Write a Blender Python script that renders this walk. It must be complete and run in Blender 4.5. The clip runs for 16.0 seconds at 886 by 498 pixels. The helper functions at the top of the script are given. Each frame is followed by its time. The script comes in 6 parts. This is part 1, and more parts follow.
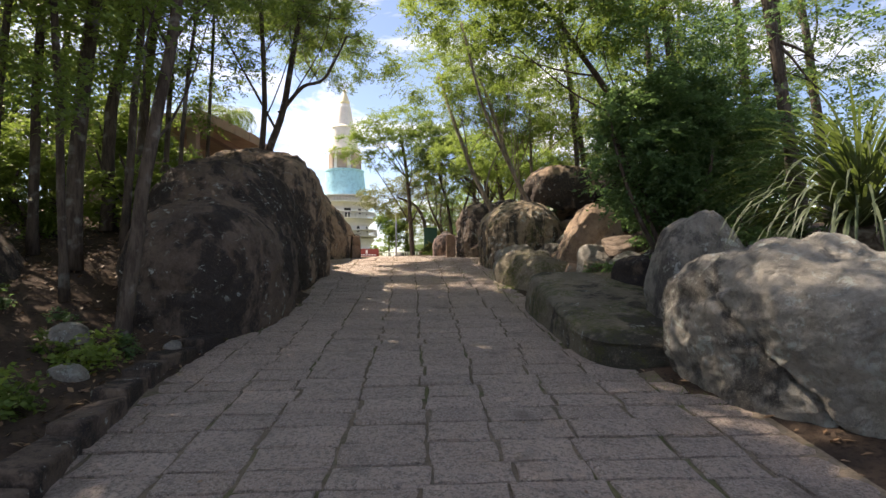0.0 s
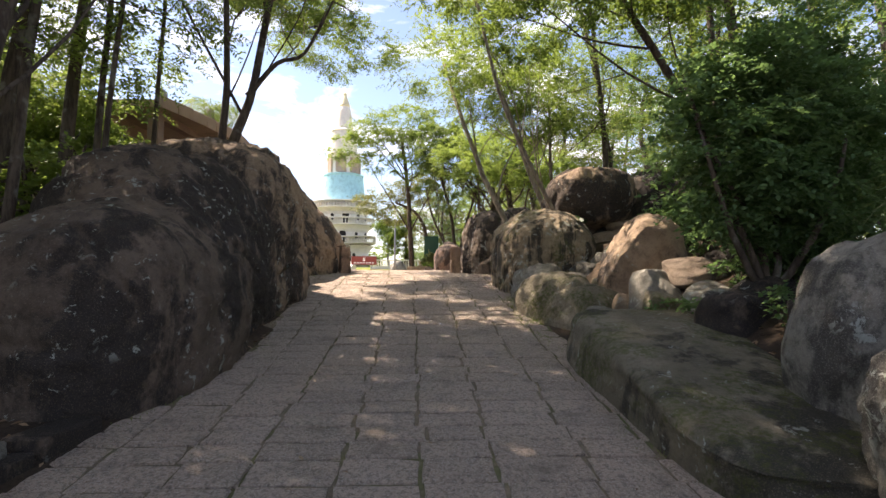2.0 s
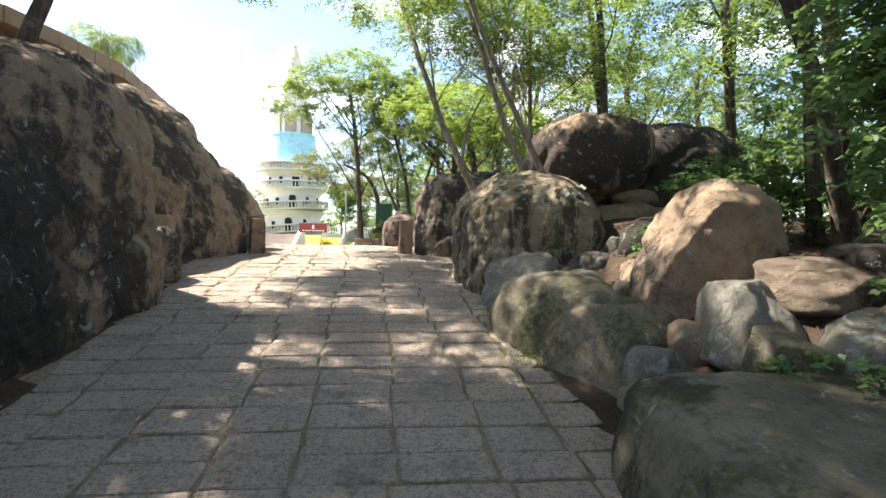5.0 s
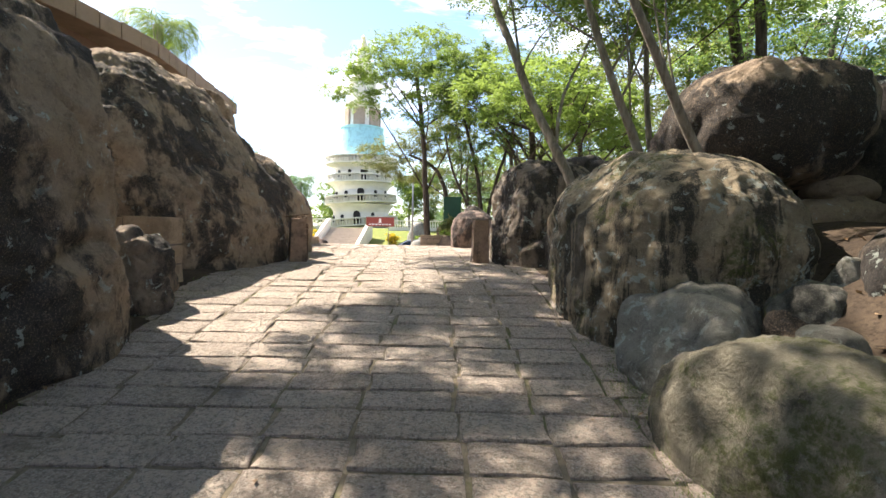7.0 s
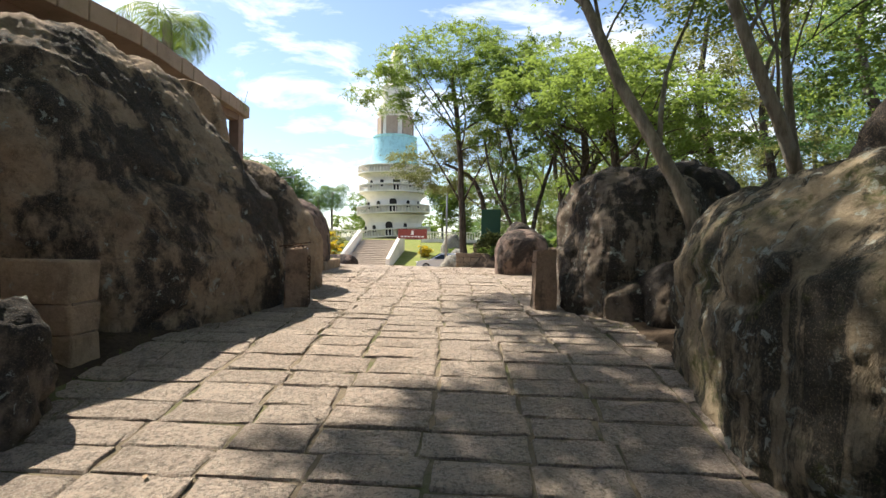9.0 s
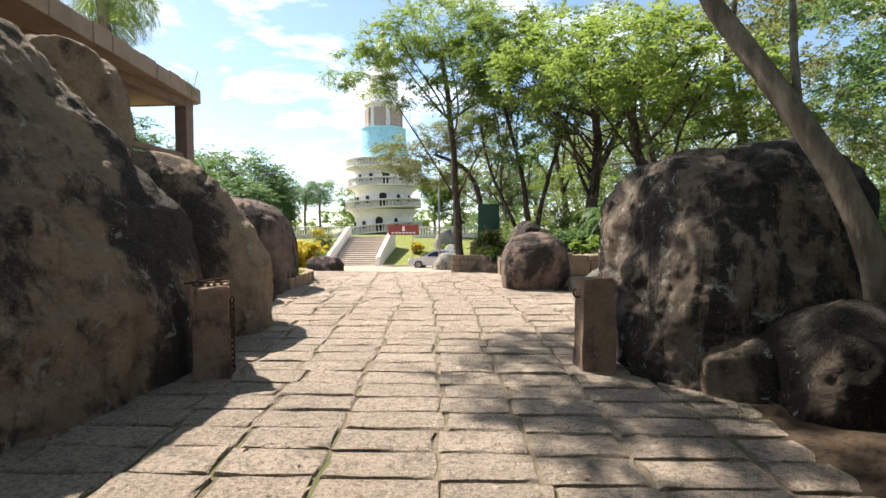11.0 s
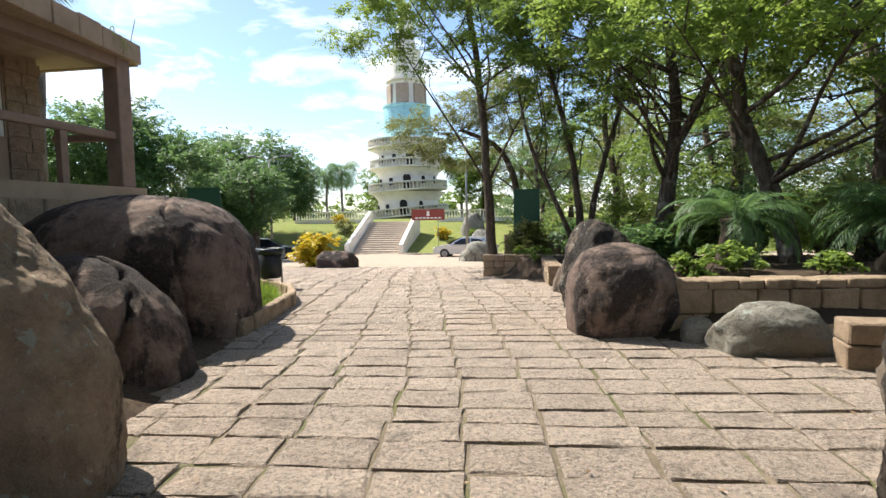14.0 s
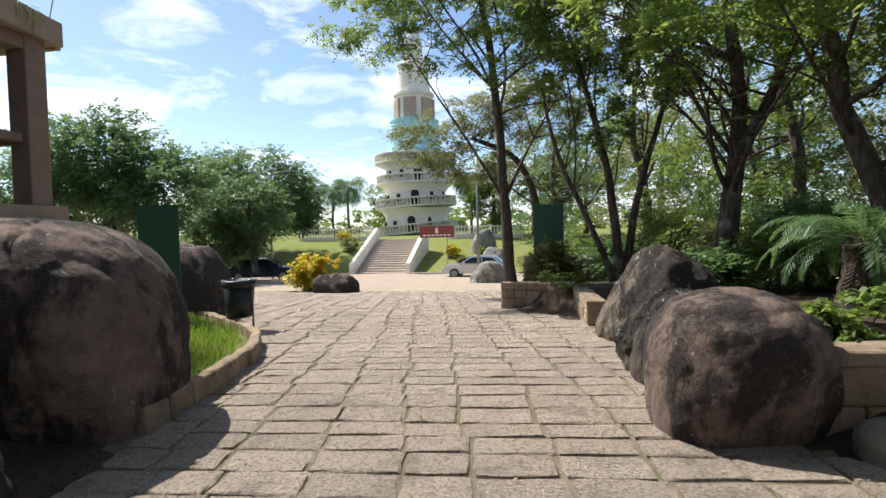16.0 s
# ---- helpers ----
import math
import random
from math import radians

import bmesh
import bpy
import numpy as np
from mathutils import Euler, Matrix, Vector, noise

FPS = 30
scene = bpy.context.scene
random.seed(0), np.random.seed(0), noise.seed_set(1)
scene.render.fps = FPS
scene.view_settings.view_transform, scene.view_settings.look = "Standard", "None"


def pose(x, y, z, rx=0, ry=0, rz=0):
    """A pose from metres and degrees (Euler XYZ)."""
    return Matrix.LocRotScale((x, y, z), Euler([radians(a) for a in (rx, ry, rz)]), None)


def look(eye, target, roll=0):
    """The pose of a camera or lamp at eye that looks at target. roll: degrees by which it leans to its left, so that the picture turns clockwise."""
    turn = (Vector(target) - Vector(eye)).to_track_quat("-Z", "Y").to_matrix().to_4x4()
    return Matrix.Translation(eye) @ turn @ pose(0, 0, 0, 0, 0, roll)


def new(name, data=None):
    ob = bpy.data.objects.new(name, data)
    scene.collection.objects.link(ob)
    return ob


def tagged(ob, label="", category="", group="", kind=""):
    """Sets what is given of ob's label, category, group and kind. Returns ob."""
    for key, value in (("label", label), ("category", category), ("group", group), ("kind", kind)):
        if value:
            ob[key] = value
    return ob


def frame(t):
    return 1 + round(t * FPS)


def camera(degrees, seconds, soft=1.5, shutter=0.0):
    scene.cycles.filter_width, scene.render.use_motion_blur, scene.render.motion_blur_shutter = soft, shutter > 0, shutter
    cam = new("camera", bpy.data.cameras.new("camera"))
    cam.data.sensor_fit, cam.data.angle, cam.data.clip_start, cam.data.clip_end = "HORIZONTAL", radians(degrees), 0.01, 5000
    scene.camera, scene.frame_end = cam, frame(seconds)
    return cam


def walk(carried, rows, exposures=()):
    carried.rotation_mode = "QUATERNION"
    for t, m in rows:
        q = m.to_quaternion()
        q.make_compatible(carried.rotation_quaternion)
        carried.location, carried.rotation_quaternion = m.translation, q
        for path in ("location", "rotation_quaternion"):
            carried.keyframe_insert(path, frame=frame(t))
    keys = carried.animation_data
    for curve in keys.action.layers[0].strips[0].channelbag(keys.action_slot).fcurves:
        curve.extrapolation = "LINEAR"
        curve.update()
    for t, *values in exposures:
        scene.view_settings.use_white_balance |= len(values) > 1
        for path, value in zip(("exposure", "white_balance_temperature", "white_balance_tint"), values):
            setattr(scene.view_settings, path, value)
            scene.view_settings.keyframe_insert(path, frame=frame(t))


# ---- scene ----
cam = camera(80.8, 16.0)
METRES, EYE, TILT, LEAN, TURN = 18.2, 1.55, 2.0, 0.5, 0.0
ROWS = [
    (0.0, 0.0, 0.0, 0.0, 0.0, 0.0, 0.0),
    (0.5, -0.0023, 0.0332, 0.0023, 0.04, -0.49, -0.53),
    (1.0, -0.0044, 0.0662, 0.0054, 0.57, 0.06, -0.36),
    (1.5, -0.0075, 0.0969, 0.0101, 0.31, 0.54, -0.58),
    (2.0, -0.0065, 0.1287, 0.0119, -0.04, 0.74, -0.82),
    (2.5, -0.0063, 0.1601, 0.0116, -0.82, 0.54, -0.69),
    (3.0, -0.004, 0.1879, 0.0156, -5.74, 0.48, -0.8),
    (3.2, -0.003, 0.2005, 0.0163, -7.9, 0.75, -0.85),
    (5.3, 0.0085, 0.3285, 0.0243, -3.4, -3.1, -1.75),
    (5.5, 0.0087, 0.3411, 0.0251, -2.54, -3.13, -1.78),
    (6.0, 0.0087, 0.3755, 0.0278, 0.22, -3.51, -1.92),
    (6.5, 0.005, 0.4098, 0.0283, 3.24, -3.81, -1.65),
    (7.0, 0.0019, 0.4408, 0.0303, 2.88, -3.91, -1.54),
    (7.5, -0.002, 0.4729, 0.0357, 3.03, -3.18, -1.41),
    (8.0, -0.0091, 0.5052, 0.0387, 4.03, -2.97, -1.58),
    (8.5, -0.0122, 0.538, 0.0408, 4.03, -3.28, -2.1),
    (9.0, -0.0165, 0.5699, 0.0424, 6.49, -3.0, -1.5),
    (9.2, -0.018, 0.5825, 0.0435, 7.36, -2.75, -1.45),
    (11.3, -0.0342, 0.711, 0.0547, 5.5, -4.24, -0.05),
    (11.5, -0.0358, 0.7233, 0.0558, 5.84, -4.54, 0.02),
    (12.0, -0.0412, 0.7525, 0.0601, 5.96, -5.34, -0.14),
    (12.5, -0.0424, 0.7831, 0.0617, 5.47, -5.84, -0.71),
    (13.0, -0.0456, 0.8139, 0.0624, 6.15, -5.9, -0.35),
    (13.5, -0.05, 0.8438, 0.0644, 6.36, -6.19, 0.01),
    (14.0, -0.0527, 0.8737, 0.0679, 8.54, -6.03, 0.77),
    (14.5, -0.0581, 0.9034, 0.0689, 10.01, -5.56, 0.95),
    (15.0, -0.0611, 0.9325, 0.0687, 9.99, -5.11, 0.83),
    (15.5, -0.0658, 0.9619, 0.0684, 10.1, -4.42, 1.09),
    (16.0, -0.0715, 0.9895, 0.0693, 9.52, -4.3, 1.13),
]
walk(cam, [(t, pose(0, 0, EYE, TILT, LEAN, TURN) @ pose(METRES * x, METRES * y, METRES * z, 90 + pitch, roll, yaw)) for t, x, y, z, yaw, pitch, roll in ROWS],
     exposures=[(0.0, 1.3, 7100, 19), (2.0, 1.62, 7200, 20), (3.0, 1.92, 6700, 15), (5.5, 2.05, 6500, 12), (7.5, 1.66, 6500, 11), (9.0, 1.2, 6600, 10), (12.0, 1.42, 6400, 10), (14.0, 1.18, 6300, 9), (16.0, 0.84, 6200, 9)])

# ---- world, sun ----
SUN_AZ, SUN_EL = -60.0, 52.0   # degrees from straight ahead (minus: to the left), and above the horizon
world = bpy.data.worlds.new("sky")
scene.world = world
world.use_nodes = True
wt = world.node_tree
wt.nodes.clear()
w_out = wt.nodes.new("ShaderNodeOutputWorld")
w_bg = wt.nodes.new("ShaderNodeBackground")
w_sky = wt.nodes.new("ShaderNodeTexSky")
w_sky.sky_type = "NISHITA"
w_sky.sun_disc = False
w_sky.sun_elevation = radians(SUN_EL)
w_sky.sun_rotation = radians(SUN_AZ)
w_sky.air_density, w_sky.dust_density, w_sky.ozone_density = 0.85, 0.5, 1.5
w_tc = wt.nodes.new("ShaderNodeTexCoord")
w_map = wt.nodes.new("ShaderNodeMapping")
w_map.inputs["Scale"].default_value = (1.0, 1.0, 3.0)
w_map.inputs["Location"].default_value = (1.3, 4.1, 2.2)
w_noise = wt.nodes.new("ShaderNodeTexNoise")
w_noise.inputs["Scale"].default_value = 4.2
w_noise.inputs["Detail"].default_value = 9
w_noise.inputs["Roughness"].default_value = 0.6
w_noise.inputs["Distortion"].default_value = 0.4
w_ramp = wt.nodes.new("ShaderNodeValToRGB")
w_ramp.color_ramp.elements[0].position = 0.495
w_ramp.color_ramp.elements[1].position = 0.71
w_mix = wt.nodes.new("ShaderNodeMix")
w_mix.data_type = "RGBA"
w_mix.inputs[7].default_value = (8.6, 8.6, 8.8, 1)
wt.links.new(w_tc.outputs["Generated"], w_map.inputs["Vector"])
wt.links.new(w_map.outputs["Vector"], w_noise.inputs["Vector"])
wt.links.new(w_noise.outputs["Fac"], w_ramp.inputs["Fac"])
wt.links.new(w_ramp.outputs["Color"], w_mix.inputs[0])
wt.links.new(w_sky.outputs["Color"], w_mix.inputs[6])
wt.links.new(w_mix.outputs[2], w_bg.inputs["Color"])
w_bg.inputs["Strength"].default_value = 0.1
wt.links.new(w_bg.outputs["Background"], w_out.inputs["Surface"])
sun_data = bpy.data.lights.new("sun", "SUN")
sun_data.energy, sun_data.angle, sun_data.color = 4.8, radians(0.55), (1.0, 0.93, 0.80)
sun_lamp = new("sun", sun_data)
_az, _el = radians(SUN_AZ), radians(SUN_EL)
SUN_DIR = Vector((math.sin(_az) * math.cos(_el), math.cos(_az) * math.cos(_el), math.sin(_el)))
sun_lamp.matrix_world = look(SUN_DIR * 60, (0, 0, 0))


# ---- materials ----
class Nodes:
    """Short hand for a node material."""

    def __init__(self, name, rough=0.9, metal=0.0, spec=0.3):
        self.mat = bpy.data.materials.new(name)
        self.mat.use_nodes = True
        self.t = self.mat.node_tree
        self.b = self.t.nodes["Principled BSDF"]
        self.b.inputs["Roughness"].default_value = rough
        self.b.inputs["Metallic"].default_value = metal
        self.b.inputs["Specular IOR Level"].default_value = spec
        self.pos = self.t.nodes.new("ShaderNodeNewGeometry").outputs["Position"]

    def link(self, a, b):
        self.t.links.new(a, b)

    def scaled(self, s):
        m = self.t.nodes.new("ShaderNodeMapping")
        m.inputs["Scale"].default_value = s
        self.link(self.pos, m.inputs["Vector"])
        return m.outputs["Vector"]

    def noise(self, scale, detail=4, rough=0.55, stretch=None, warp=0.0):
        n = self.t.nodes.new("ShaderNodeTexNoise")
        n.inputs["Scale"].default_value = scale
        n.inputs["Detail"].default_value = detail
        n.inputs["Roughness"].default_value = rough
        n.inputs["Distortion"].default_value = warp
        self.link(self.scaled(stretch) if stretch else self.pos, n.inputs["Vector"])
        return n.outputs["Fac"]

    def cells(self, scale, stretch=None):
        n = self.t.nodes.new("ShaderNodeTexVoronoi")
        n.inputs["Scale"].default_value = scale
        self.link(self.scaled(stretch) if stretch else self.pos, n.inputs["Vector"])
        return n.outputs["Distance"]

    def ramp(self, fac, lo, hi, a=0.0, b=1.0):
        r = self.t.nodes.new("ShaderNodeMapRange")
        r.interpolation_type = "SMOOTHSTEP"
        for k, v in zip(("From Min", "From Max", "To Min", "To Max"), (lo, hi, a, b)):
            r.inputs[k].default_value = v
        self.link(fac, r.inputs["Value"])
        return r.outputs["Result"]

    def math(self, op, a, b):
        m = self.t.nodes.new("ShaderNodeMath")
        m.operation = op
        for k, v in enumerate((a, b)):
            if isinstance(v, (int, float)):
                m.inputs[k].default_value = v
            else:
                self.link(v, m.inputs[k])
        return m.outputs[0]

    def mix(self, fac, a, b, mode="MIX"):
        m = self.t.nodes.new("ShaderNodeMix")
        m.data_type, m.blend_type = "RGBA", mode
        for k, v in ((0, fac), (6, a), (7, b)):
            if isinstance(v, (int, float)):
                m.inputs[k].default_value = v
            elif isinstance(v, tuple):
                m.inputs[k].default_value = (*v, 1)
            else:
                self.link(v, m.inputs[k])
        return m.outputs[2]

    def random(self, island=False):
        n = self.t.nodes.new("ShaderNodeNewGeometry" if island else "ShaderNodeObjectInfo")
        return n.outputs["Random Per Island" if island else "Random"]

    def done(self, colour, bump=None, strength=0.4, dist=0.02):
        if isinstance(colour, tuple):
            self.b.inputs["Base Color"].default_value = (*colour, 1)
        else:
            self.link(colour, self.b.inputs["Base Color"])
        if bump is not None:
            n = self.t.nodes.new("ShaderNodeBump")
            n.inputs["Strength"].default_value = strength
            n.inputs["Distance"].default_value = dist
            self.link(bump, n.inputs["Height"])
            self.link(n.outputs["Normal"], self.b.inputs["Normal"])
        return self.mat


def rock_material(name, light, mid, dark, dark_at=0.5, lichen=0.62, moss=0.0, drip=(1.25, 1.25, 0.5)):
    n = Nodes(name, 0.93, spec=0.2)
    grain = n.noise(95, 3, 0.75)
    speck = n.noise(24, 6, 0.75)
    big = n.noise(0.9, 6, 0.62, warp=0.5)
    streak = n.noise(1.5, 7, 0.68, drip, 0.35)
    mottle = n.noise(5.5, 6, 0.7)
    base = n.mix(n.ramp(big, 0.36, 0.66), mid, light)
    base = n.mix(n.ramp(mottle, 0.42, 0.68, 0, 0.55), base, tuple(c * 0.5 for c in mid))
    broad = n.noise(0.62, 4, 0.6, (1, 1, 0.75), 0.4)
    runs = 0.72 if drip[2] < 0.3 else 0.42
    stain = n.math("ADD", n.math("MULTIPLY", streak, runs), n.math("ADD", n.math("MULTIPLY", mottle, 0.14), n.math("MULTIPLY", broad, 0.86 - runs)))
    base = n.mix(n.ramp(stain, dark_at - 0.035, dark_at + 0.025, 0, 0.94), base, dark)
    base = n.mix(n.ramp(speck, 0.48, 0.72, 0, 0.5), base, tuple(c * 0.45 for c in mid))
    base = n.mix(n.ramp(grain, 0.5, 0.72, 0, 0.35), base, tuple(min(1, c * 1.5) for c in light))
    spots = n.math("MULTIPLY", n.ramp(n.noise(9.5, 5, 0.7, warp=0.5), lichen - 0.02, lichen + 0.02), n.ramp(n.noise(1.3, 2), 0.42, 0.56))
    base = n.mix(n.math("MULTIPLY", spots, 0.7), base, (0.44, 0.47, 0.42))
    if moss:
        green = n.math("MULTIPLY", n.ramp(n.noise(1.7, 6, 0.7), 0.52 - moss * 0.1, 0.64 - moss * 0.1), n.ramp(speck, 0.40, 0.58))
        base = n.mix(n.math("MULTIPLY", green, 0.75), base, (0.085, 0.10, 0.025))
    pits = n.math("ADD", n.math("MULTIPLY", speck, 0.9), n.math("MULTIPLY", grain, 0.35))
    lumps = n.math("ADD", n.math("MULTIPLY", n.noise(4.2, 9, 0.78, warp=0.5), 2.2), n.math("MULTIPLY", n.ramp(n.cells(13), 0.05, 0.35), 0.22))
    return n.done(base, n.math("ADD", n.math("MULTIPLY", pits, 0.35), lumps), 1.0, 0.05)


ROCK_DARK = rock_material("dark_weathered_granite", (0.29, 0.225, 0.17), (0.18, 0.14, 0.11), (0.034, 0.031, 0.030), 0.49)
ROCK_TAN = rock_material("tan_granite_with_black_stains", (0.46, 0.335, 0.23), (0.33, 0.24, 0.17), (0.035, 0.032, 0.031), 0.53)
ROCK_STAINED = rock_material("tan_granite_heavily_stained", (0.42, 0.305, 0.21), (0.30, 0.22, 0.155), (0.034, 0.031, 0.031), 0.495)
ROCK_BROWN = rock_material("brown_weathered_granite", (0.22, 0.165, 0.125), (0.135, 0.103, 0.08), (0.034, 0.030, 0.028), 0.51)
# black granite; also puts shade into the colour of rocks in dark hollows
ROCK_BLACK_AND_SHADE = rock_material("black_weathered_granite_and_shade", (0.19, 0.145, 0.11), (0.115, 0.09, 0.072), (0.027, 0.025, 0.025), 0.47)
ROCK_GREY = rock_material("grey_granite_with_lichen", (0.36, 0.335, 0.285), (0.24, 0.22, 0.185), (0.07, 0.066, 0.06), 0.55, 0.57)
ROCK_MOSS = rock_material("mossy_granite", (0.27, 0.235, 0.175), (0.185, 0.16, 0.115), (0.045, 0.043, 0.035), 0.54, 0.63, 0.6)
ROCK_STREAK = rock_material("streaked_granite_with_lichen", (0.40, 0.315, 0.215), (0.26, 0.205, 0.14), (0.035, 0.033, 0.028), 0.505, 0.585, 0.12, (2.3, 2.3, 0.16))
ROCK_SPLIT = rock_material("grey_brown_granite_with_black_runs", (0.36, 0.285, 0.22), (0.23, 0.18, 0.14), (0.032, 0.029, 0.028), 0.495, 0.60, 0.0, (1.8, 1.8, 0.25))
ROCK_RED = rock_material("reddish_granite", (0.30, 0.215, 0.175), (0.20, 0.143, 0.12), (0.032, 0.028, 0.028), 0.495, 0.64)


def paving_material():
    n = Nodes("paving_granite", 0.9, spec=0.25)
    r = n.math("FRACT", n.math("ADD", n.random(), n.random(True)), 0)
    base = n.mix(r, (0.46, 0.36, 0.295), (0.62, 0.49, 0.40))
    base = n.mix(n.ramp(n.noise(0.45, 5, 0.6), 0.45, 0.65, 0, 0.5), base, (0.57, 0.42, 0.325))
    base = n.mix(n.ramp(n.noise(17, 6, 0.75), 0.46, 0.62, 0, 0.4), base, (0.22, 0.185, 0.15))
    base = n.mix(n.ramp(n.noise(34, 6, 0.8), 0.47, 0.60, 0, 0.62), base, (0.15, 0.13, 0.11))
    base = n.mix(n.ramp(n.noise(70, 4, 0.8), 0.50, 0.62, 0, 0.8), base, (0.70, 0.61, 0.51))
    base = n.mix(n.ramp(n.noise(2.6, 6, 0.7), 0.52, 0.72, 0, 0.55), base, (0.15, 0.13, 0.105))
    bump = n.math("ADD", n.noise(30, 6, 0.78), n.math("MULTIPLY", n.noise(7, 5, 0.6), 1.4))
    return n.done(base, bump, 1.0, 0.08)


def soil_material(name, a, b, c, green=0.0):
    n = Nodes(name, 0.97, spec=0.1)
    base = n.mix(n.ramp(n.noise(1.3, 6, 0.65), 0.38, 0.62), a, b)
    base = n.mix(n.ramp(n.noise(26, 5, 0.7), 0.45, 0.7, 0, 0.8), base, c)
    if green:
        base = n.mix(n.math("MULTIPLY", n.ramp(n.noise(1.1, 5, 0.7), 0.50, 0.60), green), base, (0.075, 0.11, 0.02))
    return n.done(base, n.noise(30, 6, 0.75), 0.8, 0.04)


PAVING = paving_material()
SOIL = soil_material("leafy_soil", (0.055, 0.04, 0.03), (0.095, 0.068, 0.048), (0.03, 0.023, 0.018))
BED = soil_material("sandy_joint_with_moss", (0.27, 0.215, 0.155), (0.20, 0.16, 0.115), (0.12, 0.10, 0.07), 0.5)
ROAD = soil_material("sandy_road", (0.42, 0.33, 0.26), (0.36, 0.29, 0.23), (0.32, 0.25, 0.20))
LAWN = soil_material("lawn_ground", (0.16, 0.20, 0.05), (0.22, 0.22, 0.075), (0.09, 0.12, 0.03))


def leaf_material(name, a, b, glow=0.45, tint=(0.30, 0.42, 0.05)):
    n = Nodes(name, 0.55, spec=0.3)
    col = n.mix(n.random(True), a, b)
    n.done(col)
    n.b.inputs["Roughness"].default_value = 0.5
    tr = n.t.nodes.new("ShaderNodeBsdfTranslucent")
    n.link(n.mix(0.5, col, tint), tr.inputs["Color"])
    mx = n.t.nodes.new("ShaderNodeMixShader")
    mx.inputs[0].default_value = glow
    n.link(n.b.outputs[0], mx.inputs[1])
    n.link(tr.outputs[0], mx.inputs[2])
    n.link(mx.outputs[0], n.t.nodes["Material Output"].inputs["Surface"])
    return n.mat


LEAF_BRIGHT = leaf_material("fresh_green_leaf", (0.09, 0.155, 0.03), (0.165, 0.235, 0.055), 0.56, (0.37, 0.47, 0.09))
LEAF_MID = leaf_material("mid_green_leaf", (0.065, 0.115, 0.027), (0.12, 0.18, 0.042), 0.5, (0.32, 0.42, 0.075))
LEAF_DARK = leaf_material("dark_green_leaf", (0.045, 0.095, 0.04), (0.10, 0.17, 0.065), 0.45, (0.25, 0.40, 0.11))
LEAF_OLIVE = leaf_material("olive_leaf", (0.085, 0.105, 0.032), (0.16, 0.175, 0.07), 0.48, (0.36, 0.38, 0.11))
LEAF_GREY = leaf_material("grey_green_strap_leaf", (0.04, 0.06, 0.03), (0.12, 0.14, 0.085), 0.3)
LEAF_YELLOW = leaf_material("yellow_leaf", (0.62, 0.42, 0.02), (0.35, 0.36, 0.03), 0.4, (0.7, 0.5, 0.03))
LEAF_DRY = leaf_material("dry_leaf", (0.16, 0.09, 0.045), (0.30, 0.20, 0.12), 0.1, (0.3, 0.2, 0.1))
GRASS = leaf_material("grass_blade", (0.08, 0.15, 0.02), (0.19, 0.27, 0.045), 0.4)


def bark_material(name, a, b):
    n = Nodes(name, 0.95, spec=0.15)
    base = n.mix(n.ramp(n.noise(9, 6, 0.7, (1.6, 1.6, 0.3)), 0.36, 0.64), a, b)
    base = n.mix(n.ramp(n.noise(3.5, 4), 0.55, 0.68, 0, 0.5), base, (0.30, 0.30, 0.26))
    return n.done(base, n.noise(22, 6, 0.7, (1.6, 1.6, 0.25)), 0.8, 0.03)


BARK = bark_material("grey_brown_bark", (0.05, 0.038, 0.030), (0.115, 0.092, 0.072))
BARK_PALE = bark_material("pale_bark", (0.14, 0.115, 0.085), (0.28, 0.235, 0.18))
PALM_BARK = bark_material("palm_bark", (0.13, 0.11, 0.09), (0.26, 0.23, 0.2))


def plain_material(name, colour, rough=0.7, metal=0.0, wear=0.25, scale=6.0):
    n = Nodes(name, rough, metal, 0.4)
    dirt = n.mix(n.ramp(n.noise(scale, 6, 0.65), 0.42, 0.72, 0, wear), colour, tuple(c * 0.45 for c in colour))
    dirt = n.mix(n.ramp(n.noise(scale * 9, 4), 0.5, 0.75, 0, wear * 0.6), dirt, tuple(min(1, c * 1.3) for c in colour))
    return n.done(dirt, n.noise(scale * 8, 4), 0.15, 0.01)


WALL_STONE = rock_material("walling_stone", (0.52, 0.39, 0.27), (0.41, 0.30, 0.21), (0.14, 0.10, 0.075), 0.60, 0.66)
POST_STONE = rock_material("brown_post_granite", (0.40, 0.27, 0.19), (0.27, 0.19, 0.14), (0.07, 0.055, 0.048), 0.57, 0.68)
MORTAR = plain_material("dark_mortar", (0.17, 0.13, 0.10), 0.95, 0, 0.5)
STUCCO = plain_material("weathered_beige_plaster", (0.38, 0.28, 0.205), 0.9, 0, 0.45, 2.5)
COLUMN_STONE = plain_material("brown_stone_column", (0.27, 0.185, 0.145), 0.85, 0, 0.4, 5)
TOWER_WHITE = plain_material("tower_cream_paint", (0.80, 0.75, 0.67), 0.8, 0, 0.25, 1.0)
TOWER_BLUE = plain_material("tower_sky_blue_mosaic", (0.36, 0.66, 0.74), 0.6, 0, 0.5, 2.0)
TOWER_BROWN = plain_material("tower_brown_figure", (0.42, 0.32, 0.25), 0.8, 0, 0.4, 2.0)
GOLD = plain_material("gold_paint", (0.82, 0.72, 0.45), 0.5, 0.2, 0.2)
GREEN_BOARD = plain_material("dark_green_board", (0.018, 0.075, 0.045), 0.6, 0, 0.3)
RED_SIGN = plain_material("red_sign_paint", (0.26, 0.055, 0.04), 0.6, 0, 0.25)
WHITE_PAINT = plain_material("white_lettering", (0.8, 0.78, 0.74), 0.6, 0, 0.1)
